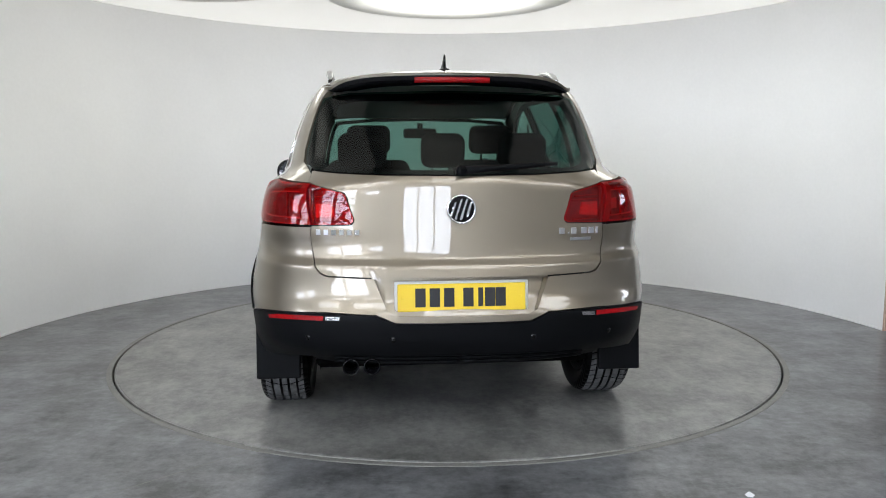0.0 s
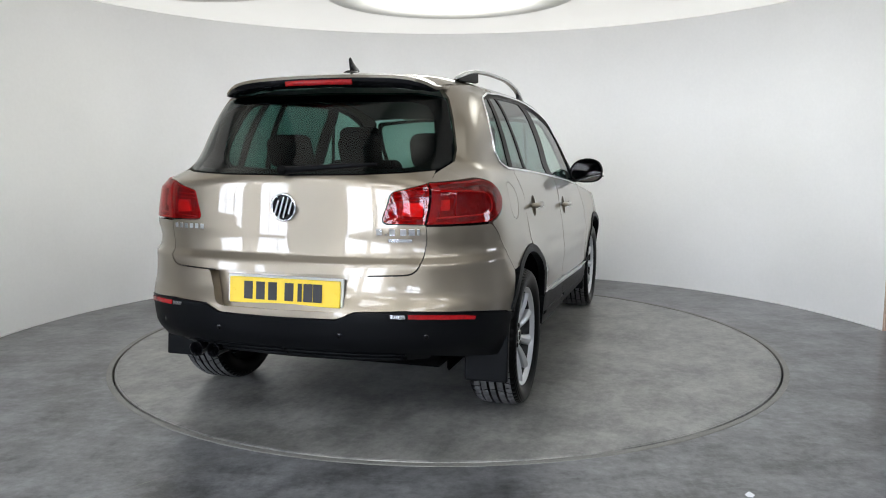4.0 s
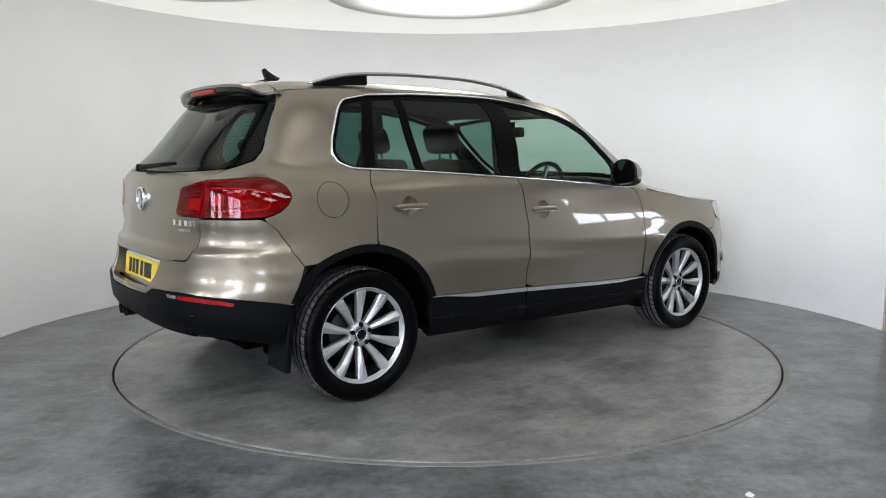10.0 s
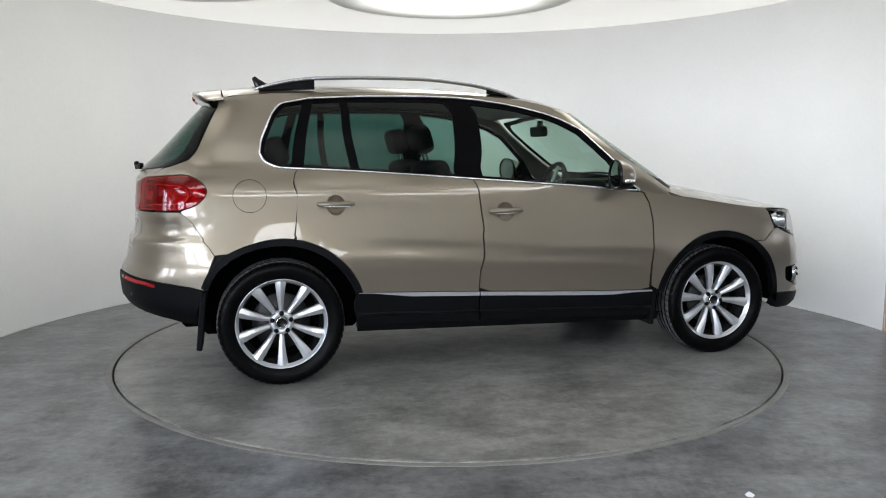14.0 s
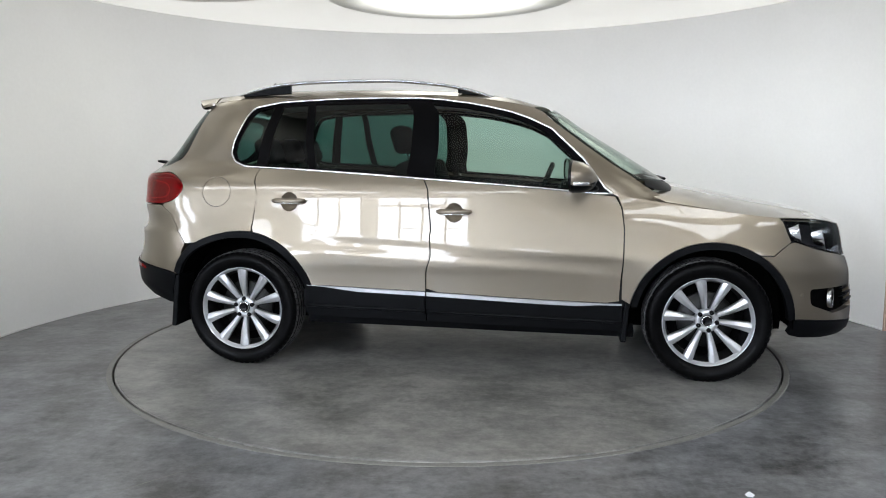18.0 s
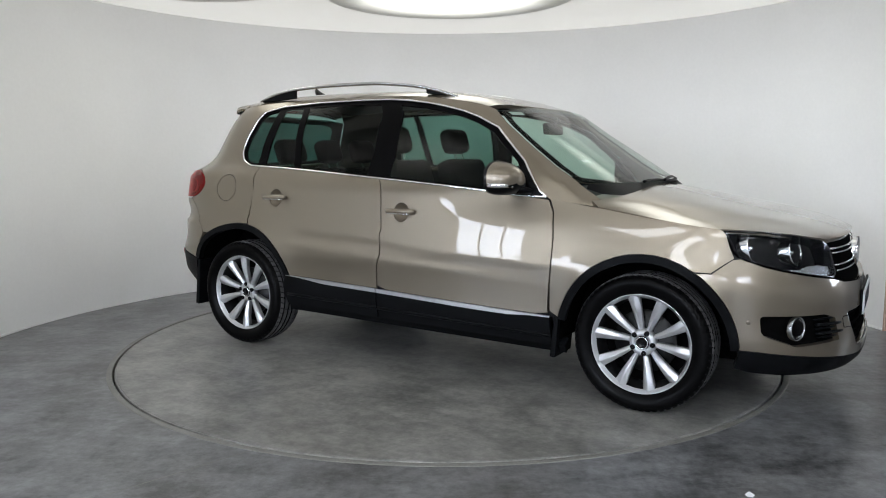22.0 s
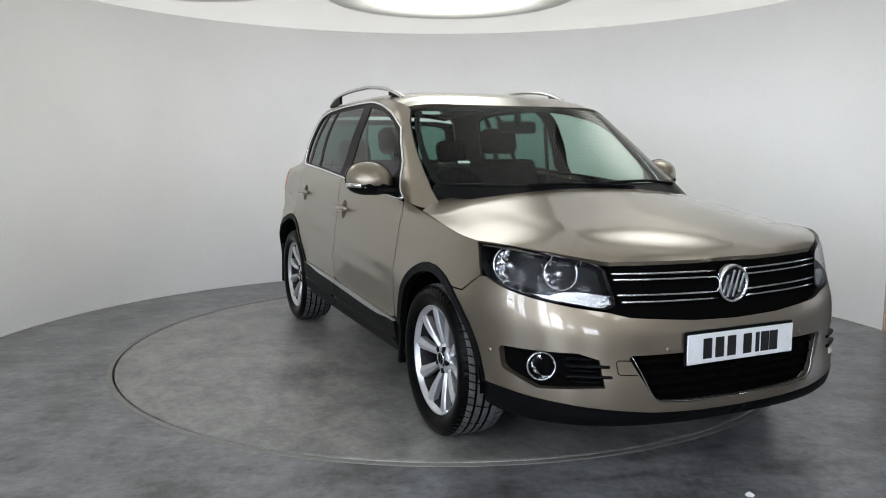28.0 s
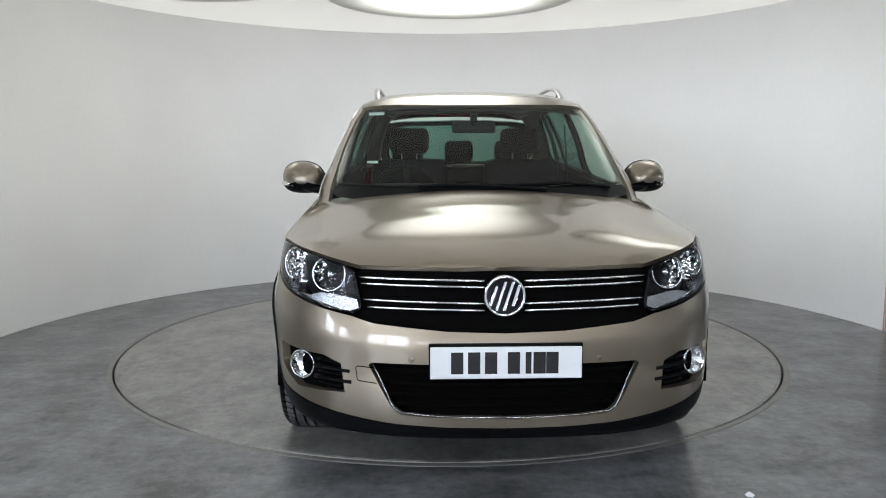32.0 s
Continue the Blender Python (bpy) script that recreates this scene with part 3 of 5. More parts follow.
roof_line = hermite([-.35, -.19, 0, .4, .8, 1.1, 1.3, 1.5, 1.62, 1.72], [1.512, 1.53, 1.545, 1.558, 1.560, 1.553, 1.537, 1.508, 1.485, 1.458])


def sides(pts, up=False):
    return [(*at_side(p[0], p[1], up), *p[2:]) for p in pts]


def arch_pts(a, d0, d1, grow=0.0, n=14):
    return [(a[0] + (a[2] + grow) * math.cos(radians(d)), a[1] + (a[2] + grow) * math.sin(radians(d))) for d in np.linspace(d0, d1, n)]


def tails(*pts):
    return [(*at_tail(p[0], p[1]), *p[2:]) for p in pts]


def noses(*pts, up=False):
    return [(*at_nose(p[0], p[1], up), *p[2:]) for p in pts]


def angle_on(a, x):
    """The height of a wheel arch's edge at x."""
    return a[1] + math.sqrt(max(0, a[2] ** 2 - (x - a[0]) ** 2))


DLO = [(2.100, .999, .02), (2.054, 1.030), (1.945, 1.180), (1.762, 1.355), (1.640, 1.413), (1.538, 1.449), (1.410, 1.480), (1.285, 1.504), (1.150, 1.523), (1.010, 1.534), (.80, 1.538),
       (.477, 1.534), (.187, 1.518), (.029, 1.487, .05), (-.012, 1.435), (-.074, 1.293), (-.086, 1.224), (-.064, 1.178, .04), (.012, 1.147, .03), (.104, 1.142)]
DLO_BOTTOM = [(x, float(belt(x)) - .002) for x in (.3, .494, .8, 1.066, 1.25, 1.432, 1.6, 1.745, 1.93)]

# doors, one set a side
for side in (-1, 1):
    # rear door
    low = [(x, float(sill(x))) for x in np.linspace(1.079, .50, 8)]
    front_edge = [(1.061, float(belt(1.061)) - .006), (1.088, .993), (1.099, .88), (1.101, .763), (1.107, .656, .02), (1.080, .475)]
    rear_edge = arch_pts(REAR_ARCH, 18, 80, .004) + [(.081, .80), (.081, 1.046, .05), (.112, float(belt(.112)) - .006)]
    top = [(x, float(belt(x)) - .006) for x in np.linspace(.25, .95, 6)]
    cup_r, cup_f = (.296, .950), (1.240, .896)
    hole = lambda c: [(*at_side(c[0] + .050 * math.cos(t), c[1] + .054 * math.sin(t)),) for t in np.linspace(0, 2 * math.pi, 28)[:-1]]
    door = panel("rear_door", car, PAINT, sides([*front_edge, *low, *rear_edge, *top]), side, [hole(cup_r)], h=.018)
    f_rear = [(1.086, .475), (1.114, .656, .02), (1.108, .763), (1.106, .88), (1.095, .993), (1.069, float(belt(1.069)) - .006)]
    f_top = [(x, float(belt(x)) - .006) for x in np.linspace(1.2, 2.0, 7)]
    f_front = [(2.108, .987), (2.139, .930), (2.150, .84), (2.152, .760), (2.146, .60), (2.136, .43)]
    f_low = [(x, float(sill(x))) for x in np.linspace(2.07, 1.15, 8)]
    fdoor = panel("front_door", car, PAINT, sides([*f_rear, *f_top, *f_front, *f_low]), side, [hole(cup_f)], h=.018)
    for d, c in ((door, cup_r), (fdoor, cup_f)):
        pc, nc = on_body(at_side(*c), -.001, side)
        v, f = lathe([(.0555, .0), (.052, -.004), (.046, -.016), (.034, -.027), (.018, -.032), (.001, -.033)], 32)
        mesh_object("handle_cup", v, f, PAINT, d, at=Matrix.Translation(pc) @ Vector((0, 1, 0)).rotation_difference(nc).to_matrix().to_4x4())
        y = float(half_w(c[1]))
        dx = np.linspace(-.095, .095, 15)
        k = [.55, .85] + [1] * 11 + [.85, .55]
        rod("door_handle", d, PAINT, [(c[0] + q, side * (y + .030 - .022 * abs(q / .095) ** 4), c[1] + .006) for q in dx], .017, .0155, "bronze bar handle", up=(0, 0, 1), taper=k)
        rod("handle_lip", d, CHROME, [(c[0] + q, side * (y + .043 - .028 * abs(q / .095) ** 4), c[1] - .006) for q in np.linspace(-.08, .08, 9)], .003, .0025)
    # black lower cladding with its bright strip
    for d, x0, x1 in ((door, .405, 1.080), (fdoor, 1.088, 2.150)):
        xs = np.linspace(x0, x1, 10)
        strip_h = lambda x: .022 * min(1, max(.12, (x - .44) / .25)) * (1 if x < 1.9 else max(.35, (2.16 - x) / .26))
        upper = [(x, float(sill(x)) - .004 - strip_h(x)) for x in xs]
        lower = [(x, .305 - .024 * (x - .45)) for x in xs[::-1]]
        panel("cladding", d, PLASTIC, sides(upper + lower), side, off=.010, depth=.025, label="black plastic lower cladding", h=.05)
        band = [(x, float(sill(x)) - .003) for x in xs] + [(x, float(sill(x)) - .002 - strip_h(x)) for x in xs[::-1]]
        panel("trim_strip", d, ALLOY, sides(band), side, off=.013, depth=.014, label="polished bright strip", h=.04)
        rib = [(x, .365 - .03 * (x - .45)) for x in xs]
        strip("cladding_rib", d, PLASTIC, sides(rib), side, ra=.009, rb=.006, off=.010)
    # sill under the doors
    xs = np.linspace(.40, 2.22, 12)
    panel("sill", car, PLASTIC, sides([(x, .303 - .024 * (x - .45)) for x in xs] + [(x, .262 - .024 * (x - .45)) for x in xs[::-1]]), side, off=-.004, depth=.06, label="black plastic sill", h=.05)

    # rear quarter with the frame of the side windows
    tail_up = [(*at_tail(y, z),) for y, z in ((.603, 1.103), (.606, 1.135), (.625, 1.160), (.648, 1.187), (.644, 1.235), (.626, 1.31), (.599, 1.40), (.573, 1.464))]
    roof_edge = [(x, float(roof_line(x))) for x in (-.27, -.19, -.1, 0, .2, .4, .6, .8, .95, 1.1, 1.2, 1.3, 1.4, 1.5, 1.60, 1.66)]
    apil = noses((.618, 1.455), (.648, 1.40), (.672, 1.33), (.697, 1.25), (.716, 1.16), (.728, 1.09), (.735, 1.05), up=True)
    quarter = sides([(-.325, .709), (-.363, .764), (-.4185, .854), (-.4725, .9135), (-.487, .931, .01), (-.446, .942), (-.404, .960), (-.374, .985), (-.356, 1.011), (-.350, 1.036, .01), (-.369, 1.070), (-.401, 1.096), (-.438, 1.112), (-.48, 1.118), (-.535, 1.114)], True)
    quarter += tail_up + sides(roof_edge, True) + apil
    quarter += sides([(2.372, .952), (2.25, .972), (2.116, .990)], True) + sides(DLO[1:-1], True) + sides([(.104, 1.135), (.074, 1.046, .05), (.073, .80)], True)
    quarter += sides(arch_pts(REAR_ARCH, 82, 122, .004), True)
    capc = (-.143, 1.004)
    cap_ring = lambda r: [(*at_side(capc[0] + r * math.cos(t), capc[1] + r * math.sin(t), True),) for t in np.linspace(0, 2 * math.pi, 36)[:-1]]
    holes = [cap_ring(.0855)] if side < 0 else []
    q = panel("side_frame", car, PAINT, quarter, side, holes, up=True, h=.028, depth=.02)
    if side < 0:
        panel("fuel_cap", q, PAINT, cap_ring(.0825), side, up=True, h=.025, off=-.0005, depth=.01)

    # front wing
    wing = sides([(x, float(wing_line(x))) for x in np.linspace(2.119, 2.94, 9)] + [(2.962, .862), (2.985, .80), (3.005, .758), (2.955, .722), (2.915, .690)]) \
        + sides(arch_pts(FRONT_ARCH, 58, 168, .004)) + sides([(2.150, .44), (2.153, .60), (2.159, .760), (2.157, .84), (2.146, .930)])
    panel("front_wing", car, PAINT, wing, side, h=.028)

    # wheel arch trims and liners
    for arch, d0, d1, nm in ((REAR_ARCH, 4, 154, "r"), (FRONT_ARCH, 3, 169, "f")):
        bulge = (lambda d: .026 * math.exp(-((d - 138) / 24) ** 2)) if nm == "r" else (lambda d: 0)
        outer, inner = ([(arch[0] + (arch[2] + k + bulge(d)) * math.cos(radians(d)), arch[1] + (arch[2] + k + bulge(d)) * math.sin(radians(d))) for d in np.linspace(e0, e1, 40)] for k, e0, e1 in ((0, d0, d1), (-.036, d1, d0)))
        panel("arch_trim", car, PLASTIC, sides(outer + inner), side, off=.007, depth=.035, label="black plastic wheel arch trim", h=.03)
        rings = []
        for d in np.linspace(-4, 184, 28):
            c, s = math.cos(radians(d)), math.sin(radians(d))
            rings.append([local(arch[0] + (arch[2] - .008) * c, side * y, arch[1] + (arch[2] - .008) * s) for y in (.60, .70, .80, .868)])
        v, f = loft(rings, close=False, caps=False)
        mesh_object("arch_liner", v, f, DARK, car, "dark inner wheel housing")
        n = 32
        v = [local(arch[0], side * .60, arch[1])] + [local(arch[0] + .43 * math.cos(2 * math.pi * i / n), side * .60, max(.24, arch[1] + .43 * math.sin(2 * math.pi * i / n))) for i in range(n)]
        mesh_object("housing_wall", v, [(0, 1 + i, 1 + (i + 1) % n) for i in range(n)], DARK, car)
    # mud flaps
    for x, z0, z1, y0, y1, lean in ((-.385, .215, .52, .685, .880, -6), (2.185, .20, .43, .66, .875, -5)):
        m = Matrix.Translation(local(x, 0, z1)) @ pose(0, 0, 0, 0, -lean, 0)
        part("mud_flap", box(-.018, .012, min(side * y0, side * y1) , max(side * y0, side * y1), z0 - z1, 0, .007, 2), PLASTIC, car, "black rubber mud flap", at=m)

    # side windows: black frame, panes, bright surround
    dlo = sides(DLO, True) + sides(DLO_BOTTOM, True)
    glass_f = sides([(1.128, float(belt(1.13)) + .012), (1.5, float(belt(1.5)) + .012), (1.93, float(belt(1.93)) + .014), (1.985, 1.055, .03), (1.905, 1.178), (1.735, 1.338), (1.625, 1.393), (1.52, 1.428), (1.39, 1.46), (1.27, 1.482), (1.083, 1.505, .03)], True)
    glass_r = sides([(.442, float(belt(.44)) + .012), (.972, float(belt(.97)) + .012), (.940, 1.512), (.8, 1.515), (.392, 1.510)], True)
    glass_s = sides([(.140, float(belt(.14)) + .012), (.392, float(belt(.39)) + .012), (.350, 1.508), (.205, 1.499)], True)
    glass_q = sides([(.072, 1.158), (.02, 1.162, .03), (-.046, 1.188, .04), (-.062, 1.235), (-.05, 1.29), (.006, 1.42), (.045, 1.474, .04), (.150, 1.496)], True)
    panel("window_frame", car, PILLAR, dlo, side, [glass_f, glass_r, glass_s, glass_q], up=True, off=-.006, depth=.012, h=.035, label="gloss black window pillars and frames")
    for g, mat, lab in ((glass_f, GLASS, "pale green front side window"), (glass_r, TINT, "dark tinted rear side window"), (glass_s, TINT, "dark tinted rear side window"), (glass_q, TINT, "small dark tinted quarter window")):
        panel("side_window", car, mat, g, side, up=True, off=-.009, depth=0, h=.05, label=lab)
    ring = [tuple(p) for p in densify(rounded(sides(DLO, True) + sides(DLO_BOTTOM, True)), .035)]
    ring.append(ring[0])
    strip("window_surround", car, CHROME, ring, side, True, ra=.0065, rb=.006, off=.002, label="polished window surround", h=1)

    # door mirror: a domed cap over a black lower shell, glass in its rear face
    mc = (1.882, side * .918, 1.095)

    def mirror_ring(u, grow, arc):
        k = max(.03, 1 - u ** 2.3) ** .5 * grow
        out = []
        for a in arc:
            ca, sa = math.cos(a), math.sin(a)
            y = math.copysign(abs(ca) ** .8, ca) * .114 * k
            z = math.copysign(abs(sa) ** (.95 if sa > 0 else .7), sa) * (.086 if sa > 0 else .080) * k
            out.append(local(mc[0] + .122 * u - .18 * y, mc[1] + side * y, mc[2] + z - .012 * u + .10 * min(0, y) * (1 if sa > 0 else .2)))
        return out

    full = [2 * math.pi * j / 40 for j in range(40)]
    us = [0, .04, .12, .25, .4, .55, .7, .82, .91, .97, 1.0]
    v, f = loft([mirror_ring(u, 1, full) for u in us])
    mir = mesh_object("door_mirror", v, f, PAINT, car, "bronze mirror cap with black lower shell")
    low_arc = list(np.linspace(math.pi * 1.10, math.pi * 1.90, 22))
    v, f = loft([mirror_ring(max(0, u), 1.03, low_arc) for u in us[:-1]], close=False, caps=False)
    mesh_object("mirror_base", v, f, PLASTIC, mir, "black mirror underside")
    v, f = loft([[Vector((q[0] + dx, q[1], q[2])) for q in mirror_ring(0, g, full)] for g, dx in ((1.0, .004), (1.035, .0), (1.03, -.010), (.93, -.012), (.90, -.004))], caps=False)
    mesh_object("mirror_rim", v, f, GLOSSBLACK, mir)
    v, f = loft([[Vector((q[0] + dx, q[1], q[2])) for q in mirror_ring(0, g, full)] for g, dx in ((.91, -.005), (.02, -.006))], caps=False)
    mesh_object("mirror_glass", v, f, MIRROR, mir)
    rod("mirror_foot", mir, PLASTIC, [(mc[0] + .095, side * .785, 1.025), (mc[0] + .088, side * .83, 1.032), (mc[0] + .070, side * .90, 1.044)], .050, .020)
    rod("indicator", mir, CHROME, [(mc[0] + .096, mc[1] + side * .045, mc[2] - .036), (mc[0] + .070, mc[1] + side * .082, mc[2] - .033), (mc[0] + .034, mc[1] + side * .108, mc[2] - .032), (mc[0] - .004, mc[1] + side * .118, mc[2] - .031)], .005, .011, "clear indicator lens")
    panel("mirror_corner", car, PLASTIC, sides([(2.085, 1.003), (2.045, 1.040), (1.955, 1.165), (1.925, 1.150), (1.90, 1.030), (1.91, 1.012)], True), side, up=True, off=.001, depth=.01, h=.03, label="black mirror mounting corner")

    # roof rail
    zr = hermite([-.10, -.02, .10, .242, .536, .80, 1.125, 1.30, 1.47], [1.567, 1.590, 1.616, 1.632, 1.641, 1.640, 1.614, 1.578, 1.522])
    yr = lambda x: side * float(.545 + .025 * math.sin(max(0, min(1, (x + .1) / 1.57)) * math.pi))
    xs = np.linspace(-.10, 1.47, 30)
    rail = rod("roof_rail", car, SATIN, [(x, yr(x), float(zr(x))) for x in xs], .017, .011, "satin silver roof rail", taper=[.5, .8] + [1] * 26 + [.8, .5])
    for x0, x1 in ((-.075, .225), (1.225, 1.43)):
        v, f = loft([[local(x, yr(x) + d, z) for d, z in ((-.009, float(roof_line(x)) + .022), (.009, float(roof_line(x)) + .018), (.009, float(zr(x)) - .005), (-.009, float(zr(x)) - .005))] for x in np.linspace(x0, x1, 7)])
        mesh_object("rail_foot", v, f, PLASTIC, rail, "black rail foot", smooth=False)

    # tail lamp: the outer half on the body, the inner half on the tailgate
    outer = tails((.605, 1.100)) + sides(smooth_path([(-.531, 1.108), (-.48, 1.112), (-.44, 1.106), (-.405, 1.090), (-.375, 1.066), (-.357, 1.036), (-.362, 1.012), (-.380, .988), (-.410, .965), (-.45, .948), (-.50, .936)], 4)) + tails((.606, .934))
    inner = tails((.597, 1.097), (.597, .934), (.440, .938, .014), (.430, .956, .01), (.464, 1.060, .018))
    for nm, o in (("tail_lamp", outer), ("tailgate_lamp", inner)):
        lens = panel(nm, car, REDLENS, o, side, off=.003, depth=.0, label="glossy red tail lamp", h=.03)
        panel("lamp_housing", lens, REDIN, o, side, off=-.022, depth=0, h=.03)
        panel("lamp_edge", lens, REDSOLID, [o[i] for i in range(len(o))], side, [[(np.array(c[:2]) * .92 + np.mean([q[:2] for q in o], 0) * .08) for c in o]], off=-.002, depth=.02, h=.02)
    cells = [tails((.588, 1.020), (.515, 1.020), (.505, .968), (.588, .964)), tails((.622, 1.030), (.690, 1.034), (.690, .990), (.622, .986))]
    for o in cells:
        panel("lamp_cell", car, PINKIN, o, side, off=-.014, depth=.01, h=.03, label="pale reflector inside the tail lamp")
    guide = smooth_path([at_tail(.622, 1.064), at_tail(.70, 1.068), at_side(-.50, 1.060), at_side(-.455, 1.036), at_side(-.452, 1.000), at_side(-.49, .972), at_tail(.70, .962), at_tail(.622, .958)], 5)
    strip("light_guide", car, PINKIN, [tuple(q) for q in guide], side, ra=.0035, rb=.003, off=-.009, label="pale curved light guide inside the tail lamp", h=1)
    for y0, y1, z in ((.59, .48, 1.050), (.588, .465, 1.034), (.588, .47, .954)):
        strip("lamp_rib", car, REDSOLID, [at_tail(y, z - .006 * (.59 - y) / .1) for y in np.linspace(y0, y1, 5)], side, ra=.0035, rb=.006, off=-.012, label="dark red rib inside the tail lamp")
    for y in (.600, .655, .712):
        strip("lamp_rib", car, REDSOLID, [at_tail(y, z) for z in np.linspace(1.075, .955, 6)], side, ra=.003, rb=.006, off=-.014)

    # head lamp
    hl = sides([(2.950, .878), (2.972, .845), (3.0, .79), (3.028, .763)]) + sides([(3.13, .727)]) + noses((.757, .704), (.650, .678), (.536, .661), (.497, .676, .02), (.525, .800), (.545, .818), (.58, .832), (.705, .860), (.777, .876))
    lens = panel("head_lamp", car, LENS, hl, side, off=.0, depth=.0, label="clear head lamp with twin chrome reflectors", h=.03)
    panel("lamp_housing", lens, LAMPBLACK, hl, side, off=-.085, depth=0, h=.03, label="black lamp interior")
    panel("lamp_edge", lens, GLOSSBLACK, hl, side, [[(np.array(c[:2]) * .95 + np.mean([q[:2] for q in hl], 0) * .05) for c in hl]], off=-.002, depth=.08, h=.02)
    low = noses((.752, .710), (.71, .708), (.666, .722), (.611, .722), (.512, .708), (.503, .684), (.54, .667), (.65, .685), (.72, .698))
    panel("lamp_strip", lens, LAMPSILVER, low, side, off=-.016, depth=.02, label="bright lower reflector", h=.02)
    for (x, y, z), r in (((3.070, .748, .797), .071), ((3.222, .630, .778), .061)):
        nrm = Vector((1, side * .25, .20)).normalized()
        m = Matrix.Translation(local(x, side * y, z)) @ Vector((0, 1, 0)).rotation_difference(nrm).to_matrix().to_4x4()
        v, f = lathe([(r + .004, -.05), (r + .005, .0), (r + .004, .005), (r, .004), (r * .97, -.006)], 40)
        bowl = mesh_object("reflector", v, f, CHROME, lens, "round chrome reflector", at=m)
        rings = []
        for k, (q, d) in enumerate(((.97, -.006), (.86, -.020), (.70, -.032), (.52, -.041), (.32, -.047), (.14, -.050))):
            ring = []
            for n in range(26):
                a = 2 * math.pi * (n + .5 * (k % 2)) / 26
                wob = .008 * math.sin(n * 2.4 + k * 1.7) if 0 < k < 5 else 0
                ring.append((q * r * math.cos(a), d + wob, q * r * math.sin(a)))
            rings.append(ring)
        v, f = loft(rings, caps=False)
        mesh_object("facets", v, [t for a, b, c, d in f for t in ((a, b, c), (a, c, d))], REFLECT, bowl, smooth=False)
        v, f = lathe([(.001, -.006), (.010, -.008), (.014, -.018), (.014, -.05)], 20)
        mesh_object("bulb", v, f, CHROME, lens, at=m)

# one-piece panels
gate = tails((0, 1.128), (.31, 1.131), (.50, 1.139), (.602, 1.149), (.600, 1.101), (.459, 1.064, .018), (.425, .954, .01), (.436, .933, .014), (.600, .930), (.594, .81), (.584, .765, .02), (.556, .735, .03), (.35, .729), (0, .727))
tailgate = panel("tailgate", car, PAINT, gate, 0, h=.015, depth=.018)
rear_glass = tails((0, 1.136), (.31, 1.139), (.50, 1.147), (.603, 1.157, .03), (.641, 1.188, .03), (.638, 1.235), (.620, 1.31), (.593, 1.40), (.567, 1.466), (.45, 1.486), (0, 1.497))
panel("rear_window", car, REARGLASS, rear_glass, 0, off=-.002, depth=0, h=.04, label="dark tinted rear window")
inner_glass = tails((0, 1.160), (.31, 1.163), (.50, 1.172), (.565, 1.190, .05), (.575, 1.235), (.560, 1.31), (.535, 1.40), (.505, 1.440, .05), (.42, 1.455), (0, 1.462))
panel("rear_window_border", car, PILLAR, rear_glass + inner_glass[::-1], 0, off=-.014, depth=0, h=.03, label="black border of the rear window")

paint_low = tails((0, .553), (.27, .556), (.345, .588), (.54, .593)) + sides([(-.65, .578), (-.56, .566), (-.45, .549), (-.388, .533)])
bumper = paint_low + sides([(-.372, .60), (-.345, .667), (-.328, .706), (-.366, .763), (-.4215, .8525), (-.4755, .9125), (-.50, .925)]) + tails((.604, .924), (.598, .81), (.590, .763, .02), (.560, .729, .03), (.352, .723, .01), (.302, .600, .02), (.272, .582, .02), (0, .580))
panel("rear_bumper", car, PAINT, bumper, 0, h=.016, depth=.03)
recess = tails((0, .565), (.30, .565), (.375, .74), (0, .74))
panel("plate_recess", car, PAINT, recess, 0, off=-.055, depth=0, h=.04)
for sd in (1, -1):
    a = [on_body(c, -.01, sd)[0] for c in tails((.302, .600), (.352, .723))]
    b = [on_body(c, -.055, sd)[0] for c in tails((.302, .600), (.352, .723))]
    mesh_object("recess_cheek", [a[0], a[1], b[1], b[0]], [(0, 1, 2, 3)], PAINT, car)
low_edge = tails((0, .548), (.272, .551), (.347, .583), (.54, .588)) + sides([(-.65, .573), (-.56, .561), (-.45, .544), (-.392, .528)])
skirt = low_edge + sides([(-.405, .46), (-.418, .35), (-.47, .352), (-.56, .372)]) + tails((.66, .392), (.46, .418), (.27, .425), (0, .427))
skirt_part = panel("bumper_skirt", car, PLASTIC, skirt, 0, off=.004, depth=.03, h=.03, label="black plastic lower rear bumper")
panel("rear_valance", car, PLASTIC, tails((0, .424), (.27, .422), (.46, .414), (.64, .392), (.60, .355), (.42, .342), (0, .335)), 0, off=-.018, depth=.02, h=.03, label="black ribbed rear valance")
for z in (.405, .385, .362):
    strip("valance_rib", skirt_part, PLASTIC, [at_tail(y, z) for y in np.linspace(.52, .0, 12)], 1, ra=.006, rb=.008, off=-.014)
    strip("valance_rib", skirt_part, PLASTIC, [at_tail(y, z) for y in np.linspace(.52, .0, 12)], -1, ra=.006, rb=.008, off=-.014)
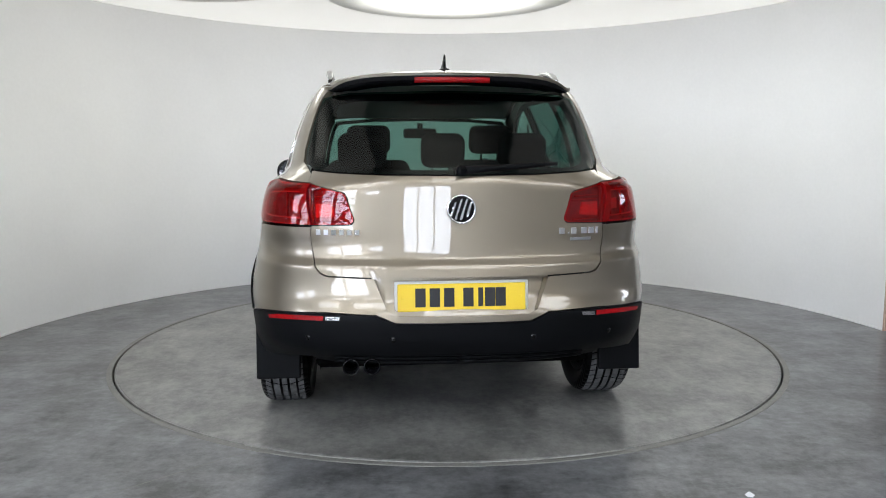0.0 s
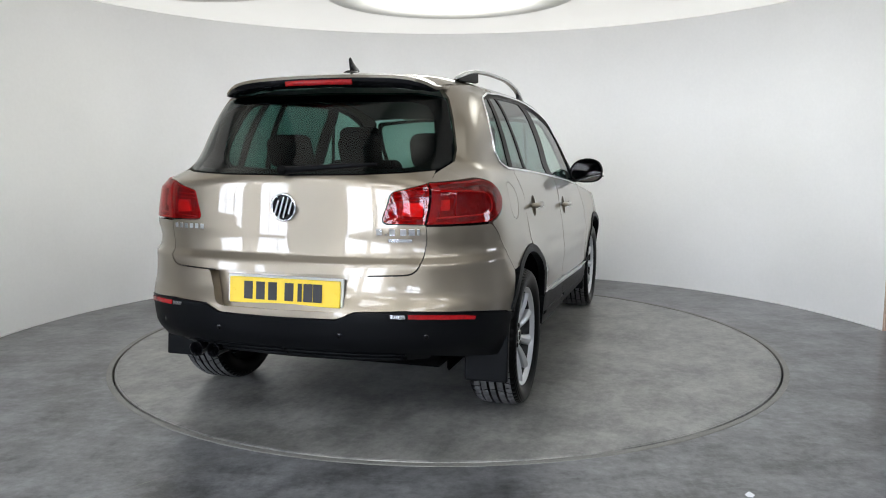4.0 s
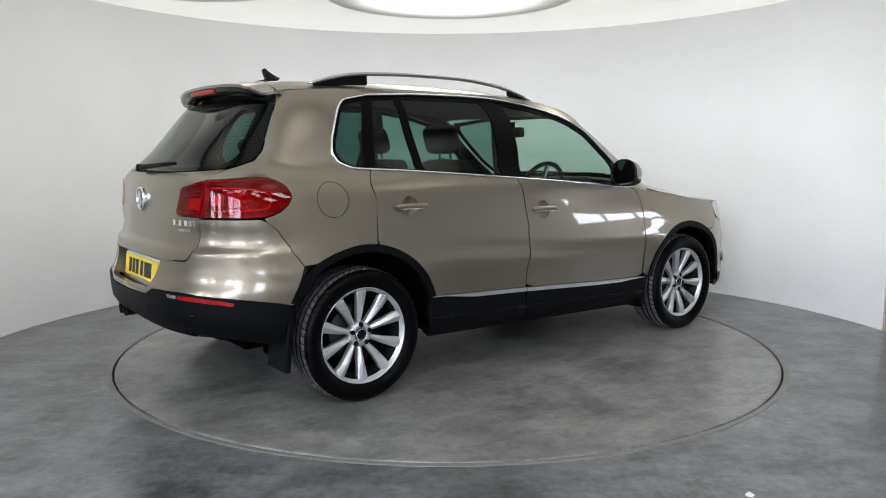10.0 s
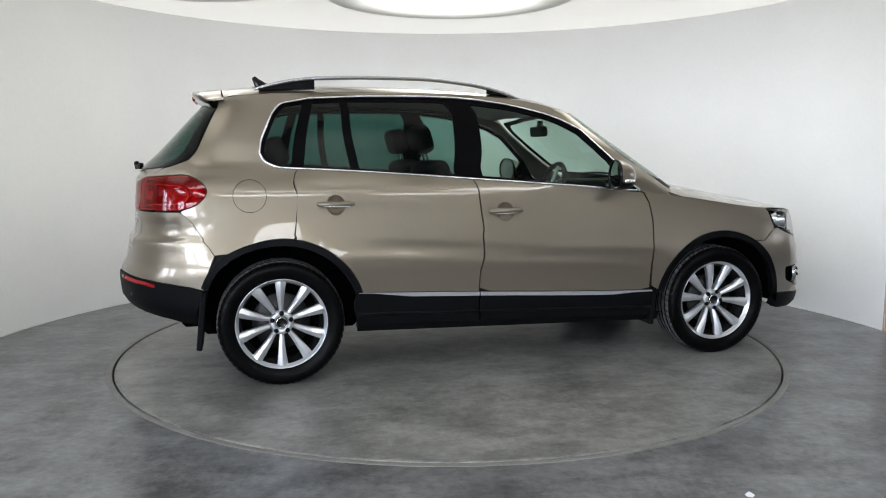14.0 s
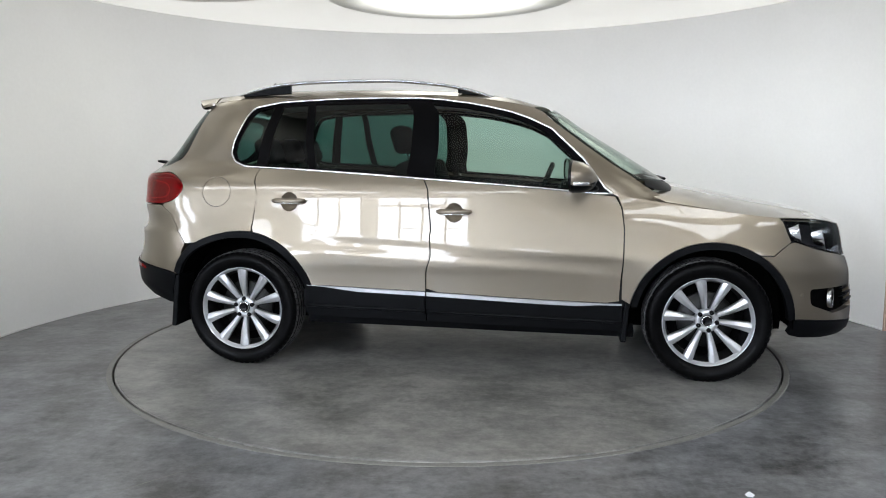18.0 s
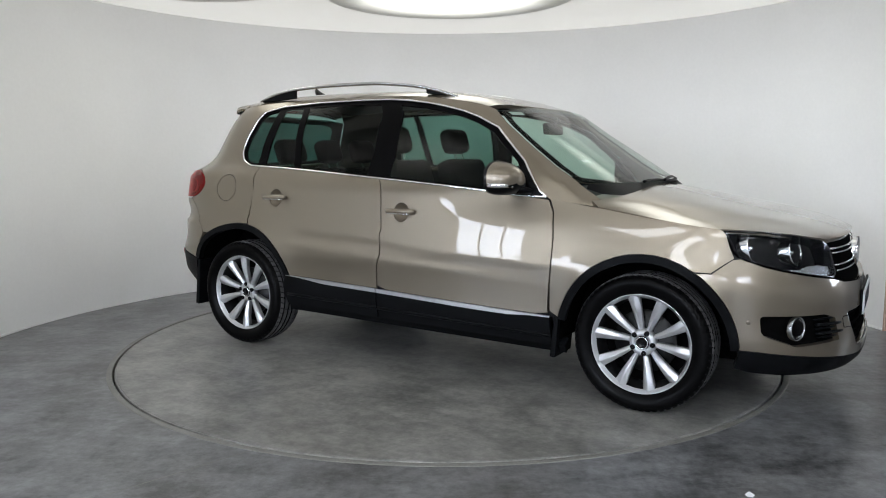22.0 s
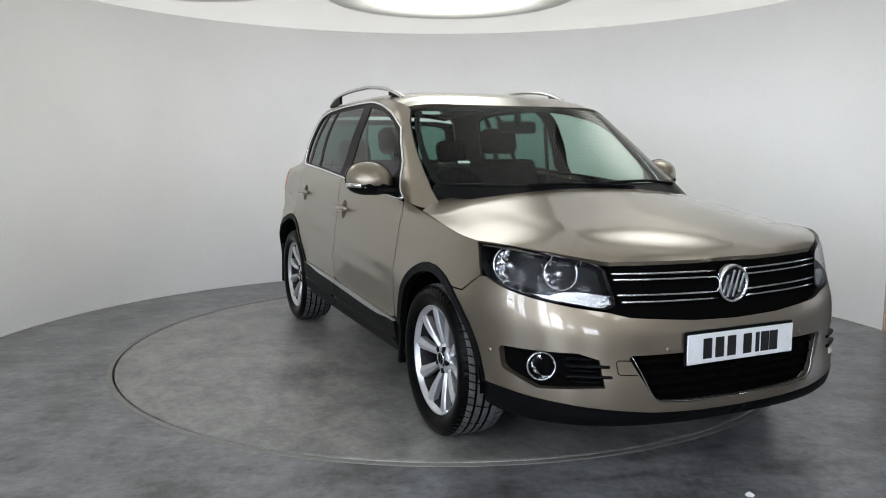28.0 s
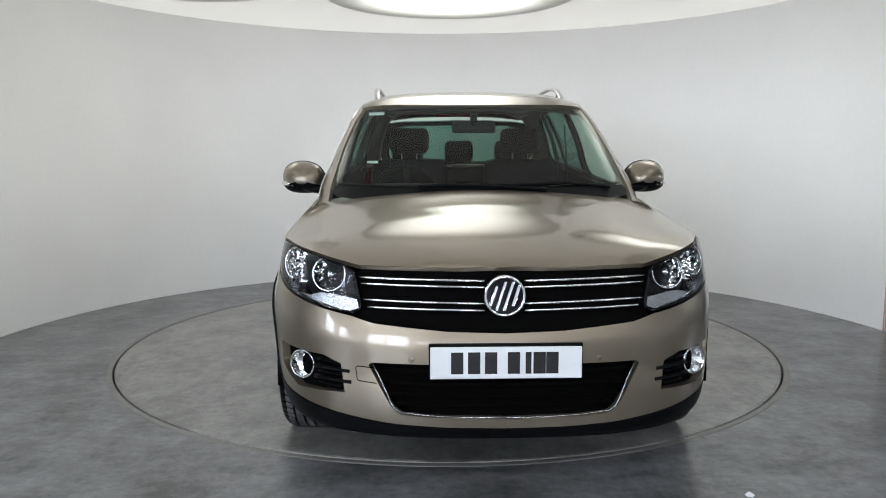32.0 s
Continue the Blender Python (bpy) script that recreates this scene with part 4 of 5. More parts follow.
for sd in (1, -1):
    panel("rear_reflector", skirt_part, REDSOLID, tails((.555, .578), (.655, .575), (.745, .567)) + sides([(-.625, .556), (-.628, .541)]) + tails((.745, .549), (.655, .556), (.555, .560)), sd, off=.007, depth=.006, h=.02, label="long red reflector")
    panel("rear_lamp", skirt_part, CLEARLAMP, tails((.485, .578), (.545, .576), (.545, .561), (.490, .563)), sd, off=.007, depth=.006, h=.02, label="small clear lamp")
    for y, z in ((.28, .49), (.62, .485)):
        p, nn = on_body(at_tail(y, z), .0045, sd)
        v, f = lathe([(.001, .0), (.011, .0), (.012, -.004)], 20)
        mesh_object("parking_sensor", v, f, GLOSSBLACK, skirt_part, at=Matrix.Translation(p) @ Vector((0, 1, 0)).rotation_difference(nn).to_matrix().to_4x4())

fb_low = sides([(3.040, .350), (3.12, .345)]) + noses((.716, .326), (.55, .306), (.384, .289), (.2, .281), (0, .278))
fb = noses((0, .604), (.2, .610), (.459, .632), (.536, .652), (.650, .670), (.757, .696)) + sides([(3.13, .719), (3.030, .755, .01), (3.0, .750), (2.955, .714), (2.919, .684)]) \
    + sides(arch_pts(FRONT_ARCH, 56.5, 5, .004)) + fb_low + noses((0, .311), (.262, .317), (.362, .324), (.392, .345, .02), (.474, .488), (.466, .499, .01), (0, .499))
fog = sides([(3.118, .507, .02), (3.128, .422, .02)]) + noses((.749, .369), (.585, .384), (.560, .385), (.574, .485), (.64, .508))
front_bumper = panel("front_bumper", car, PAINT, fb, 0, [fog], h=.026, depth=.03)
panel("front_lip", car, PLASTIC, [(s, z - .004) for s, z in fb_low] + noses((0, .232), (.45, .236)) + sides([(3.20, .236), (3.08, .245), (3.02, .262), (3.035, .31)]), 0, off=.002, depth=.04, h=.03, label="black plastic front lip")
mesh_in = noses((0, .512), (.48, .510), (.49, .49), (.40, .335), (.37, .312), (.26, .305), (0, .300))
lower_grille = panel("lower_grille", car, DARK, mesh_in, 0, off=-.045, depth=0, h=.05, label="black lower air intake")
for z in (.47, .43, .39, .355):
    ym = .462 - (.499 - z) * .55
    for sd in (1, -1):
        strip("grille_slat", lower_grille, DARK, [at_nose(y, z) for y in np.linspace(ym, 0, 10)], sd, ra=.010 if z > .42 else .005, rb=.012, off=-.030)
u_trim = [tuple(q[:2]) for q in noses((.462, .494), (.43, .435), (.398, .362), (.385, .343), (.362, .329), (.262, .321), (.13, .316), (0, .315))]
for sd in (1, -1):
    strip("intake_trim", lower_grille, SATIN, u_trim, sd, ra=.0022, rb=.004, off=-.008, label="thin silver intake edge")
    pocket = panel("fog_pocket", front_bumper, DARK, [(s, z) for s, z, *_ in fog], sd, off=-.03, depth=0, h=.03, label="black fog lamp recess")
    for z, y0, y1 in ((.485, .675, .580), (.444, .668, .574), (.405, .665, .566)):
        strip("fog_slat", front_bumper, PLASTIC, [at_nose(y, z) for y in np.linspace(y0, y1, 6)], sd, ra=.004, rb=.010, off=-.016)
    p, nn = on_body(at_nose(.742, .449), -.017, sd)
    nn = (nn * .5 + Vector((1, 0, 0)) * .5).normalized()
    m = Matrix.Translation(p) @ Vector((0, 1, 0)).rotation_difference(nn).to_matrix().to_4x4()
    v, f = lathe([(.054, -.012), (.055, .004), (.0525, .010), (.0485, .009), (.046, .0)], 40)
    fl = mesh_object("fog_lamp", v, f, SATIN, front_bumper, "round fog lamp with chrome ring", at=m)
    v, f = lathe([(.047, .004), (.03, .009), (.001, .011)], 32)
    mesh_object("lens", v, f, LENS, fl)
    v, f = lathe([(.046, .0), (.036, -.014), (.018, -.026), (.001, -.028)], 32)
    mesh_object("reflector", v, f, REFLECT, fl, smooth=False)
    if sd < 0:
        tow = [at_nose(y, z) for y, z in ((.452, .480), (.512, .483), (.520, .476), (.514, .436), (.506, .432), (.446, .428))]
        strip("tow_cover_seam", front_bumper, DARK, tow, sd, ra=.0018, rb=.001, off=.0006, label="fine seam of the towing-eye cover")
    for z, y0 in ((.462, .572), (.425, .566)):
        strip("fog_fin", front_bumper, PLASTIC, [at_nose(y, z - .01 * (.66 - y)) for y in np.linspace(.675, y0 - .03, 7)], sd, ra=.007, rb=.012, off=-.004, label="black horizontal fin")
    p, nn = on_body(at_side(3.075, .478), .001, sd)
    v, f = lathe([(.001, .0), (.010, .0), (.011, -.003)], 20)
    mesh_object("parking_sensor", v, f, PAINT, front_bumper, at=Matrix.Translation(p) @ Vector((0, 1, 0)).rotation_difference(nn).to_matrix().to_4x4())
    p, nn = on_body(at_nose(.325, .515), .001, sd)
    mesh_object("parking_sensor", v, f, PAINT, front_bumper, at=Matrix.Translation(p) @ Vector((0, 1, 0)).rotation_difference(nn).to_matrix().to_4x4())

grille_o = noses((0, .600), (.2, .606), (.459, .628), (.53, .648), (.51, .68), (.535, .800), (.50, .815), (.22, .815), (0, .818))
grille = panel("grille", car, DARK, grille_o, 0, off=-.022, depth=0, h=.04, label="black grille with chrome bars")
for sd in (1, -1):
    for z0, z1, ye in ((.787, .778, .505), (.766, .756, .500), (.711, .700, .492), (.686, .677, .478)):
        strip("grille_bar", grille, CHROME, [at_nose(y, z0 + (z1 - z0) * (1 - y / ye)) for y in np.linspace(ye, .07, 12)], sd, ra=.0045, rb=.007, off=-.006, label="slim chrome bar")

# bonnet
b_y = hermite([2.2, 2.364, 2.6, 2.834, 2.945, 3.07, 3.19, 3.30, 3.345, 3.39, 3.408], [.826, .831, .840, .840, .832, .786, .708, .583, .512, .30, .02])
b_e = hermite([2.2, 2.364, 2.6, 2.834, 2.945, 3.07, 3.19, 3.30, 3.345, 3.408], [.98, .960, .926, .896, .886, .880, .866, .840, .826, .824])
b_c = hermite([2.3, 2.475, 2.65, 2.8, 3.0, 3.2, 3.3, 3.36, 3.39, 3.408], [1.064, 1.044, 1.008, .976, .937, .894, .868, .848, .836, .824])


def bonnet_fn(x, y):
    v = np.clip(np.abs(y) / b_y(x), 0, 1)
    zc, ze = b_c(x), b_e(x)
    z = zc - (zc - ze) * (.72 * v ** 2 + .28 * v ** 6)
    k = np.clip((x - 2.45) / .9, 0, 1)
    crease = .66 - .17 * k
    z = z + .008 * (1 / (1 + np.exp((np.abs(y) - crease) / .028)) - .5) * rise(2.40, 2.95, x) * rise(3.39, 3.10, x)
    return np.stack([x, y, z], -1)


edge = [(x, float(body(*at_side(x, float(wing_line(x)) + .004))[1]) - .002) for x in np.linspace(2.372, 2.94, 8)]
nose_edge = [(3.07, .783), (3.13, .748), (3.19, .704), (3.25, .643), (3.30, .578), (3.345, .505), (3.372, .40), (3.392, .28), (3.402, .14), (3.404, 0)]
panel("bonnet", car, PAINT, [(2.446, 0), (2.441, .13), (2.428, .27), (2.404, .42), (2.350, .58), (2.300, .70), (2.296, .745), *edge, *nose_edge], 0, fn=bonnet_fn, h=.03, depth=.018)

# roof and spoiler
r_c = hermite([-.55, -.47, -.33, 0, .4, .8, 1.2, 1.5, 1.68, 1.77], [1.536, 1.562, 1.588, 1.610, 1.620, 1.616, 1.598, 1.560, 1.508, 1.480])


def roof_y(x):
    return np.array([float(body(*at_side(q, float(roof_line(q)), True), True)[1]) for q in np.atleast_1d(x)])


grid_x = np.linspace(-.27, 1.67, 30)
r_y = hermite([-.55, *grid_x, 1.705, 1.74, 1.772], [.585, *[float(v) for v in roof_y(grid_x)], .55, .36, .05])
r_e = hermite([-.55, -.40, *grid_x, 1.74, 1.772], [1.488, 1.502, *[float(roof_line(q)) for q in grid_x], 1.475, 1.482])


def roof_fn(x, y):
    v = np.clip(np.abs(y) / r_y(x), 0, 1)
    zc, ze = r_c(x), r_e(x)
    return np.stack([x, y, zc - (zc - ze) * (.38 * v ** 2 + .62 * v ** 7)], -1)


roof_o = [(-.285, 0), (-.28, .3), (-.262, .52), (-.25, float(r_y(-.25)) - .004)] + [(x, float(r_y(x)) - .003) for x in np.linspace(-.18, 1.665, 28)] + [(1.690, .53), (1.728, .36), (1.750, .18), (1.757, 0)]
panel("roof", car, PAINT, roof_o, 0, fn=roof_fn, h=.035, depth=.02)
spo = [(-.292, 0), (-.288, .3), (-.270, .52), (-.258, .566), (-.300, .560), (-.345, .540, .03), (-.398, .455), (-.436, .25), (-.444, 0)]
spoiler = panel("spoiler", car, PAINT, spo, 0, fn=roof_fn, h=.03, depth=.014, off=.001)
rear_edge = smooth_path([(-.265, .562), (-.300, .556), (-.343, .537), (-.396, .453), (-.434, .25), (-.442, 0)], 5)
rear_edge = [(x, y) for x, y in rear_edge] + [(x, -y) for x, y in rear_edge[::-1][1:]]
rings = []
for x, y in rear_edge:
    top = roof_fn(np.array([x]), np.array([y]))[0] - PIVOT
    k = max(0, min(1, (1 - abs(y) / .56) / .2))
    rings.append([Vector((top[0] + dx * k, top[1] * (1 - .02 * dx / .03), top[2] - .012 - dz * k)) for dx, dz in ((0, 0), (.004, .019), (.016, .030), (.035, .036), (.085, .037))])
v, f = loft(rings, close=False, caps=False)
mesh_object("spoiler_base", v, f, GLOSSBLACK, spoiler, "gloss black rear face of the spoiler")
v, f = loft([[Vector((roof_fn(np.array([-.442 + .05 * (y / .25) ** 2 * .16]), np.array([y]))[0] - PIVOT)) + Vector((dx, 0, dz)) for dx, dz in ((.000, -.019), (-.004, -.022), (-.001, -.040), (.004, -.043), (.02, -.036), (.02, -.02))] for y in np.linspace(-.165, .165, 13)])
mesh_object("brake_lamp", v, f, REDSOLID, spoiler, "long red high brake lamp")

# windscreen
ws = noses((0, 1.062), (.26, 1.064), (.5, 1.070), (.712, 1.078, .03), (.706, 1.16), (.686, 1.25), (.660, 1.33), (.634, 1.40), (.606, 1.453, .03), (.35, 1.478), (0, 1.486), up=True)
ws_in = noses((0, 1.072), (.26, 1.074), (.5, 1.081), (.690, 1.092, .03), (.684, 1.16), (.664, 1.25), (.638, 1.33), (.612, 1.40), (.585, 1.435, .03), (.35, 1.458), (0, 1.464), up=True)
panel("windscreen", car, SCREEN, ws, 0, up=True, off=-.002, depth=0, h=.04, label="green tinted windscreen")
# upper patch is a sticker, lower one a plain white mark
for z, y0, y1, dz in ((1.450, .577, .49, .017), (1.190, .560, .505, .012)):
    panel("screen_patch", car, WHITE, noses((y0, z - dz), (y1, z - dz), (y1, z), (y0, z), up=True), -1, up=True, off=-.008, depth=0, h=.03, label="small white patch inside the windscreen")
panel("windscreen_border", car, PILLAR, ws + ws_in[::-1], 0, up=True, off=-.012, depth=0, h=.03, label="black border of the windscreen")
panel("cowl", car, PLASTIC, noses((0, 1.058), (.4, 1.062), (.70, 1.070), (.73, 1.045), (.70, 1.02), (.4, .995), (0, .99), up=True), 0, up=True, off=-.004, depth=0, h=.04, label="black plastic cowl under the windscreen")
for path in (((2.450, .30, 1.052), (2.425, -.05, 1.070), (2.43, -.30, 1.068)), ((2.36, .62, 1.058), (2.385, .40, 1.076), (2.445, .05, 1.068))):
    rod("wiper", car, PLASTIC, smooth_path(path, 6), .009, .008, "black wiper arm")
rear_wiper = rod("rear_wiper", car, PLASTIC, [(-.775, 0, 1.150), (-.772, -.10, 1.158), (-.752, -.28, 1.170), (-.727, -.40, 1.176)], .010, .012, "black rear wiper", taper=[1.6, 1.1, .9, .6])
rod("wiper_pivot", rear_wiper, PLASTIC, [(-.745, 0, 1.150), (-.79, 0, 1.152)], .020, .020)

# aerial
rod("aerial_foot", car, GLOSSBLACK, [(-.135, 0, 1.607), (-.10, 0, 1.612), (-.04, 0, 1.616), (.03, 0, 1.613)], .026, .015, "black roof aerial", taper=[.6, 1, 1, .3])
rod("aerial_fin", car, GLOSSBLACK, [(-.035, 0, 1.610), (-.050, 0, 1.632), (-.072, 0, 1.658), (-.090, 0, 1.684)], .008, .024, "black aerial fin", up=(1, 0, 0), taper=[2.3, 1.5, .95, .5])

# number plates: what they carry shows as plain bars
for nm, mat, x, zc, turn, lean in (("front_plate", WHITE, 3.489, .508, 90, 3), ("rear_plate", YELLOW, -.794, .643, -90, 6)):
    m = Matrix.Translation(local(x, 0, zc)) @ pose(0, 0, 0, 0, 0, turn) @ pose(0, 0, 0, -lean if nm == "rear_plate" else 0, 0, 0)
    pl = part(nm, box(-.26, .26, -.005, .003, -.0555, .0555, .0025, 1), mat, car, "white front number plate with dark bars" if mat is WHITE else "yellow rear number plate with dark bars", at=m)
    part("plate_holder", box(-.272 if mat is YELLOW else -.265, .272 if mat is YELLOW else .265, .003, .014, -.068 if mat is YELLOW else -.060, .066 if mat is YELLOW else .066, .003, 1), HOLDER if mat is YELLOW else PLASTIC, pl)
    for c in (-.168, -.110, -.052, .026, .076, .114, .158):
        w = .010 if c == .076 else .021
        part("plate_bar", box(c - w, c + w, -.0066, -.005, -.038, .038, .0006, 1), INK, pl)
    for c in (-.238, .238):
        part("plate_screw", box(c - .006, c + .006, -.0066, -.005, -.006, .006, .001, 1), mat, pl)

# round emblems: a chrome ring round plain slanted bars
for nm, x, z, r, turn in (("front_emblem", 3.428, .729, .073, 90), ("rear_emblem", -.769, .997, .060, -90)):
    m = Matrix.Translation(local(x, 0, z)) @ pose(0, 0, 0, 0, 0, turn)
    v, f = lathe([(r, .012), (r, -.010), (r * .96, -.016), (r * .88, -.016), (r * .84, -.008), (r * .83, .010)], 48)
    em = mesh_object(nm, v, f, CHROME, car, "round chrome emblem with slanted bars", at=m)
    v, f = lathe([(r * .85, -.002), (.001, -.004)], 40)
    mesh_object("emblem_ground", v, f, GLOSSBLACK, em)
    for sx in (-1, 1):
        for a, (cx, cz), ln in ((18, (.18, .0), 1.46), (18, (.53, .0), 1.0)):
            mm = pose(sx * cx * r, -.008, cz * r, 0, a, 0)
            part("emblem_bar", box(-.075 * r, .075 * r, -.006, .006, -ln * r * .5, ln * r * .5, .002, 1), CHROME, em, at=mm)
for y0, n, z, hh in ((.585, 6, .905, .022),):
    for i in range(n):
        p, nn = on_body(at_tail(y0 - .031 * i - .012, z), .001, 1)
        m = Matrix.Translation(p) @ Vector((-1, 0, 0)).rotation_difference(nn).to_matrix().to_4x4()
        part("badge_bar", box(-.003, .002, -.010, .010, -hh / 2, hh / 2, .001, 1), CHROME, tailgate, "small chrome badge bar", at=m)
for y0, w, z, hh in ((-.478, .050, .868, .014), (-.525, .050, .868, .014)):
    p, nn = on_body(at_tail(y0, z), .001, -1)
    m = Matrix.Translation(p) @ Vector((-1, 0, 0)).rotation_difference(nn).to_matrix().to_4x4()
    part("badge_bar", box(-.003, .002, -w / 2, w / 2, -hh / 2, hh / 2, .001, 1), SATIN, tailgate, "small silver badge bar", at=m)
for y0, w in ((-.418, .024), (-.447, .007), (-.470, .024), (-.515, .026), (-.548, .026), (-.574, .012)):
    p, nn = on_body(at_tail(abs(y0), .902), .001, -1)
    m = Matrix.Translation(p) @ Vector((-1, 0, 0)).rotation_difference(nn).to_matrix().to_4x4()
    part("badge_bar", box(-.003, .002, -w / 2, w / 2, -.013, .013 if w > .01 else -.006, .001, 1), CHROME, tailgate, "small chrome badge bar", at=m)

# exhaust
for y in (.45, .365):
    v, f = lathe([(.031, .16), (.033, 0), (.034, -.004), (.031, -.005), (.029, .0), (.028, .12), (.001, .12)], 32)
    mesh_object("exhaust_pipe", v, f, GLOSSBLACK, car, "round black tail pipe", at=Matrix.Translation(local(-.785, y, .362)) @ pose(0, 0, 0, 0, 0, -90))

# inner shell, floor pan and bulkheads that close the gaps
for side in (-1, 1):
    c = sides(arch_pts(REAR_ARCH, 170, 10, .0, 20)) + sides([(.6, .27), (1.9, .25)]) + sides(arch_pts(FRONT_ARCH, 170, 10, .0, 20))
    shell = sides([(-.47, .42)]) + c + sides([(3.10, .42), (3.10, .70), (2.93, .84), (2.6, .90), (2.15, .975)]) + sides([(x, float(belt(x)) - .02) for x in np.linspace(2.05, .1, 8)]) + sides([(-.1, 1.09), (-.47, 1.08)])
    panel("door_lining", car, TRIM, shell, side, off=-.035, depth=0, h=.05, label="black inner door and body lining")
panel("tail_lining", car, TRIM, tails((0, 1.115), (.62, 1.125), (.66, .60), (.6, .44), (0, .44)), 0, off=-.105, depth=0, h=.06)
panel("nose_lining", car, DARK, noses((0, .83), (.55, .83), (.75, .60), (.72, .30), (0, .27)), 0, off=-.09, depth=0, h=.06)
part("floor_pan", box(-.52 - PIVOT[0], 3.25 - PIVOT[0], -.61 - PIVOT[1], .61 - PIVOT[1], .285, .34, .02, 1), DARK, car, "dark underbody")
part("floor_pan", box(.46 - PIVOT[0], 2.16 - PIVOT[0], -.80 - PIVOT[1], .80 - PIVOT[1], .265, .30, .01, 1), DARK, car, "dark underbody")
panel("headliner", car, LINER, [(-.24, 0), (-.22, .5), *[(x, float(r_y(x)) - .03) for x in np.linspace(-.15, 1.62, 12)], (1.70, .3), (1.72, 0)], 0, fn=roof_fn, h=.07, off=-.03, depth=0, label="pale grey headliner")

# cabin
def seat(x, y, w, name, lean, z0, zb, head):
    s = part(name, box(x - .02, x + .50, y - w / 2, y + w / 2, .52, .66, .05, 3, Matrix.Translation(local(0, 0, 0))), CLOTH, car, "black cloth seat")
    m = Matrix.Translation(local(x, y, .60)) @ pose(0, 0, 0, 0, -lean, 0)
    part("backrest", box(-.075, .075, -w / 2, w / 2, 0, zb, .055, 4), CLOTH, s, smooth=True, at=m)
    for hy, hw in head:
        part("headrest", box(-.055, .055, hy - hw / 2, hy + hw / 2, zb + .05, zb + .22, .045, 4), CLOTH, s, smooth=True, at=m)
        for d in (-.05, .05):
            part("headrest_post", box(-.006, .006, hy + d - .006, hy + d + .006, zb - .03, zb + .08, .002, 1), CHROME, s, at=m)
    return s


for y in (-.37, .37):
    seat(1.08, y, .50, "front_seat", 17, .52, .60, [(0, .26)])
seat(.25, 0, 1.20, "rear_seat", 20, .52, .54, [(-.40, .24), (0, .22), (.40, .24)])
part("parcel_cover", box(-.62, .05, -.62, .62, .98, 1.01, .01, 1, Matrix.Translation(local(0, 0, 0))), TRIM, car, "black boot cover")
dash = part("dashboard", box(1.80, 2.30, -.72, .72, .80, 1.015, .07, 4, Matrix.Translation(local(0, 0, 0))), TRIM, car, "black dashboard", smooth=True)
part("instrument_hood", box(1.82, 2.02, -.55, -.20, .98, 1.06, .03, 3, Matrix.Translation(local(0, 0, 0))), TRIM, dash, smooth=True)
m = Matrix.Translation(local(1.70, -.37, .98)) @ pose(0, 0, 0, 0, 0, 90) @ pose(0, 0, 0, 22, 0, 0)
ring = [[((.185 + .016 * math.cos(b)) * math.cos(a), .016 * math.sin(b), (.185 + .016 * math.cos(b)) * math.sin(a)) for b in (2 * math.pi * j / 8 for j in range(8))] for a in (2 * math.pi * i / 40 for i in range(41))]
v, f = loft(ring, caps=False)
sw = mesh_object("steering_wheel", v, f, TRIM, car, "black three-spoke steering wheel", at=m)
part("wheel_hub", box(-.07, .07, -.02, .03, -.06, .05, .02, 2), TRIM, sw)
for a in (0, 180, 270):
    part("wheel_spoke", box(.05, .18, -.008, .008, -.02, .02, .006, 1), SATIN, sw, at=pose(0, 0, 0, 0, a, 0))
rv = part("rear_view_mirror", box(-.02, .02, -.12, .12, -.035, .035, .015, 2), TRIM, car, "black rear-view mirror", at=Matrix.Translation(local(1.775, .0, 1.365)) @ pose(0, 0, 0, 0, -8, 0))
rod("mirror_stem", rv, TRIM, [(0 + PIVOT[0], PIVOT[1], 0), (.015 + PIVOT[0], PIVOT[1], .04), (.02 + PIVOT[0], PIVOT[1], .07)], .02, .02)
for sd in (-1, 1):
    rod("seat_belt", car, TRIM, [(1.04, sd * .64, 1.40), (1.06, sd * .66, 1.0), (1.08, sd * .68, .62)], .004, .024, "black seat belt", up=(1, 0, 0))

# wheels
TYRE_N = 360
LANDS = (6, 7, 11, 15, 19, 22, 23)


def is_land(i):
    """Faces of the tread's blocks, without its grooves and sipes."""
    band, j = divmod(i, TYRE_N)
    return band in LANDS and j % (6 if band in (6, 7, 22, 23) else 18) != 0


def wheel_mesh():
    n = TYRE_N
    prof = [(.232, -.085), (.2395, -.092), (.262, -.110), (.290, -.1165), (.308, -.113), (.320, -.103), (.328, -.088), (.3325, -.072), (.3325, -.062), (.3245, -.060), (.3245, -.054), (.3335, -.052),
            (.334, -.024), (.3245, -.022), (.3245, -.014), (.334, -.012), (.334, .012), (.3245, .014), (.3245, .022), (.334, .024), (.3335, .052), (.3245, .054), (.3245, .060), (.3325, .062),
            (.328, .088), (.320, .103), (.308, .113), (.290, .1165), (.2395, .092), (.232, .085)]
    rings = []
    for k, (r, y) in enumerate(prof):
        ring = []
        for j in range(n):
            rr = r
            shoulder = r > .319 and abs(y) > .061
            if (shoulder and j % 6 in (0, 1)) or (r > .33 and abs(y) < .053 and j % 18 in (0, 1)):
                rr = r - .003
            a = 2 * math.pi * (j + (abs(y) * 60 if r > .319 else 0)) / n
            ring.append((rr * math.cos(a), y, rr * math.sin(a)))
        rings.append(ring)
    return loft(rings, caps=False)


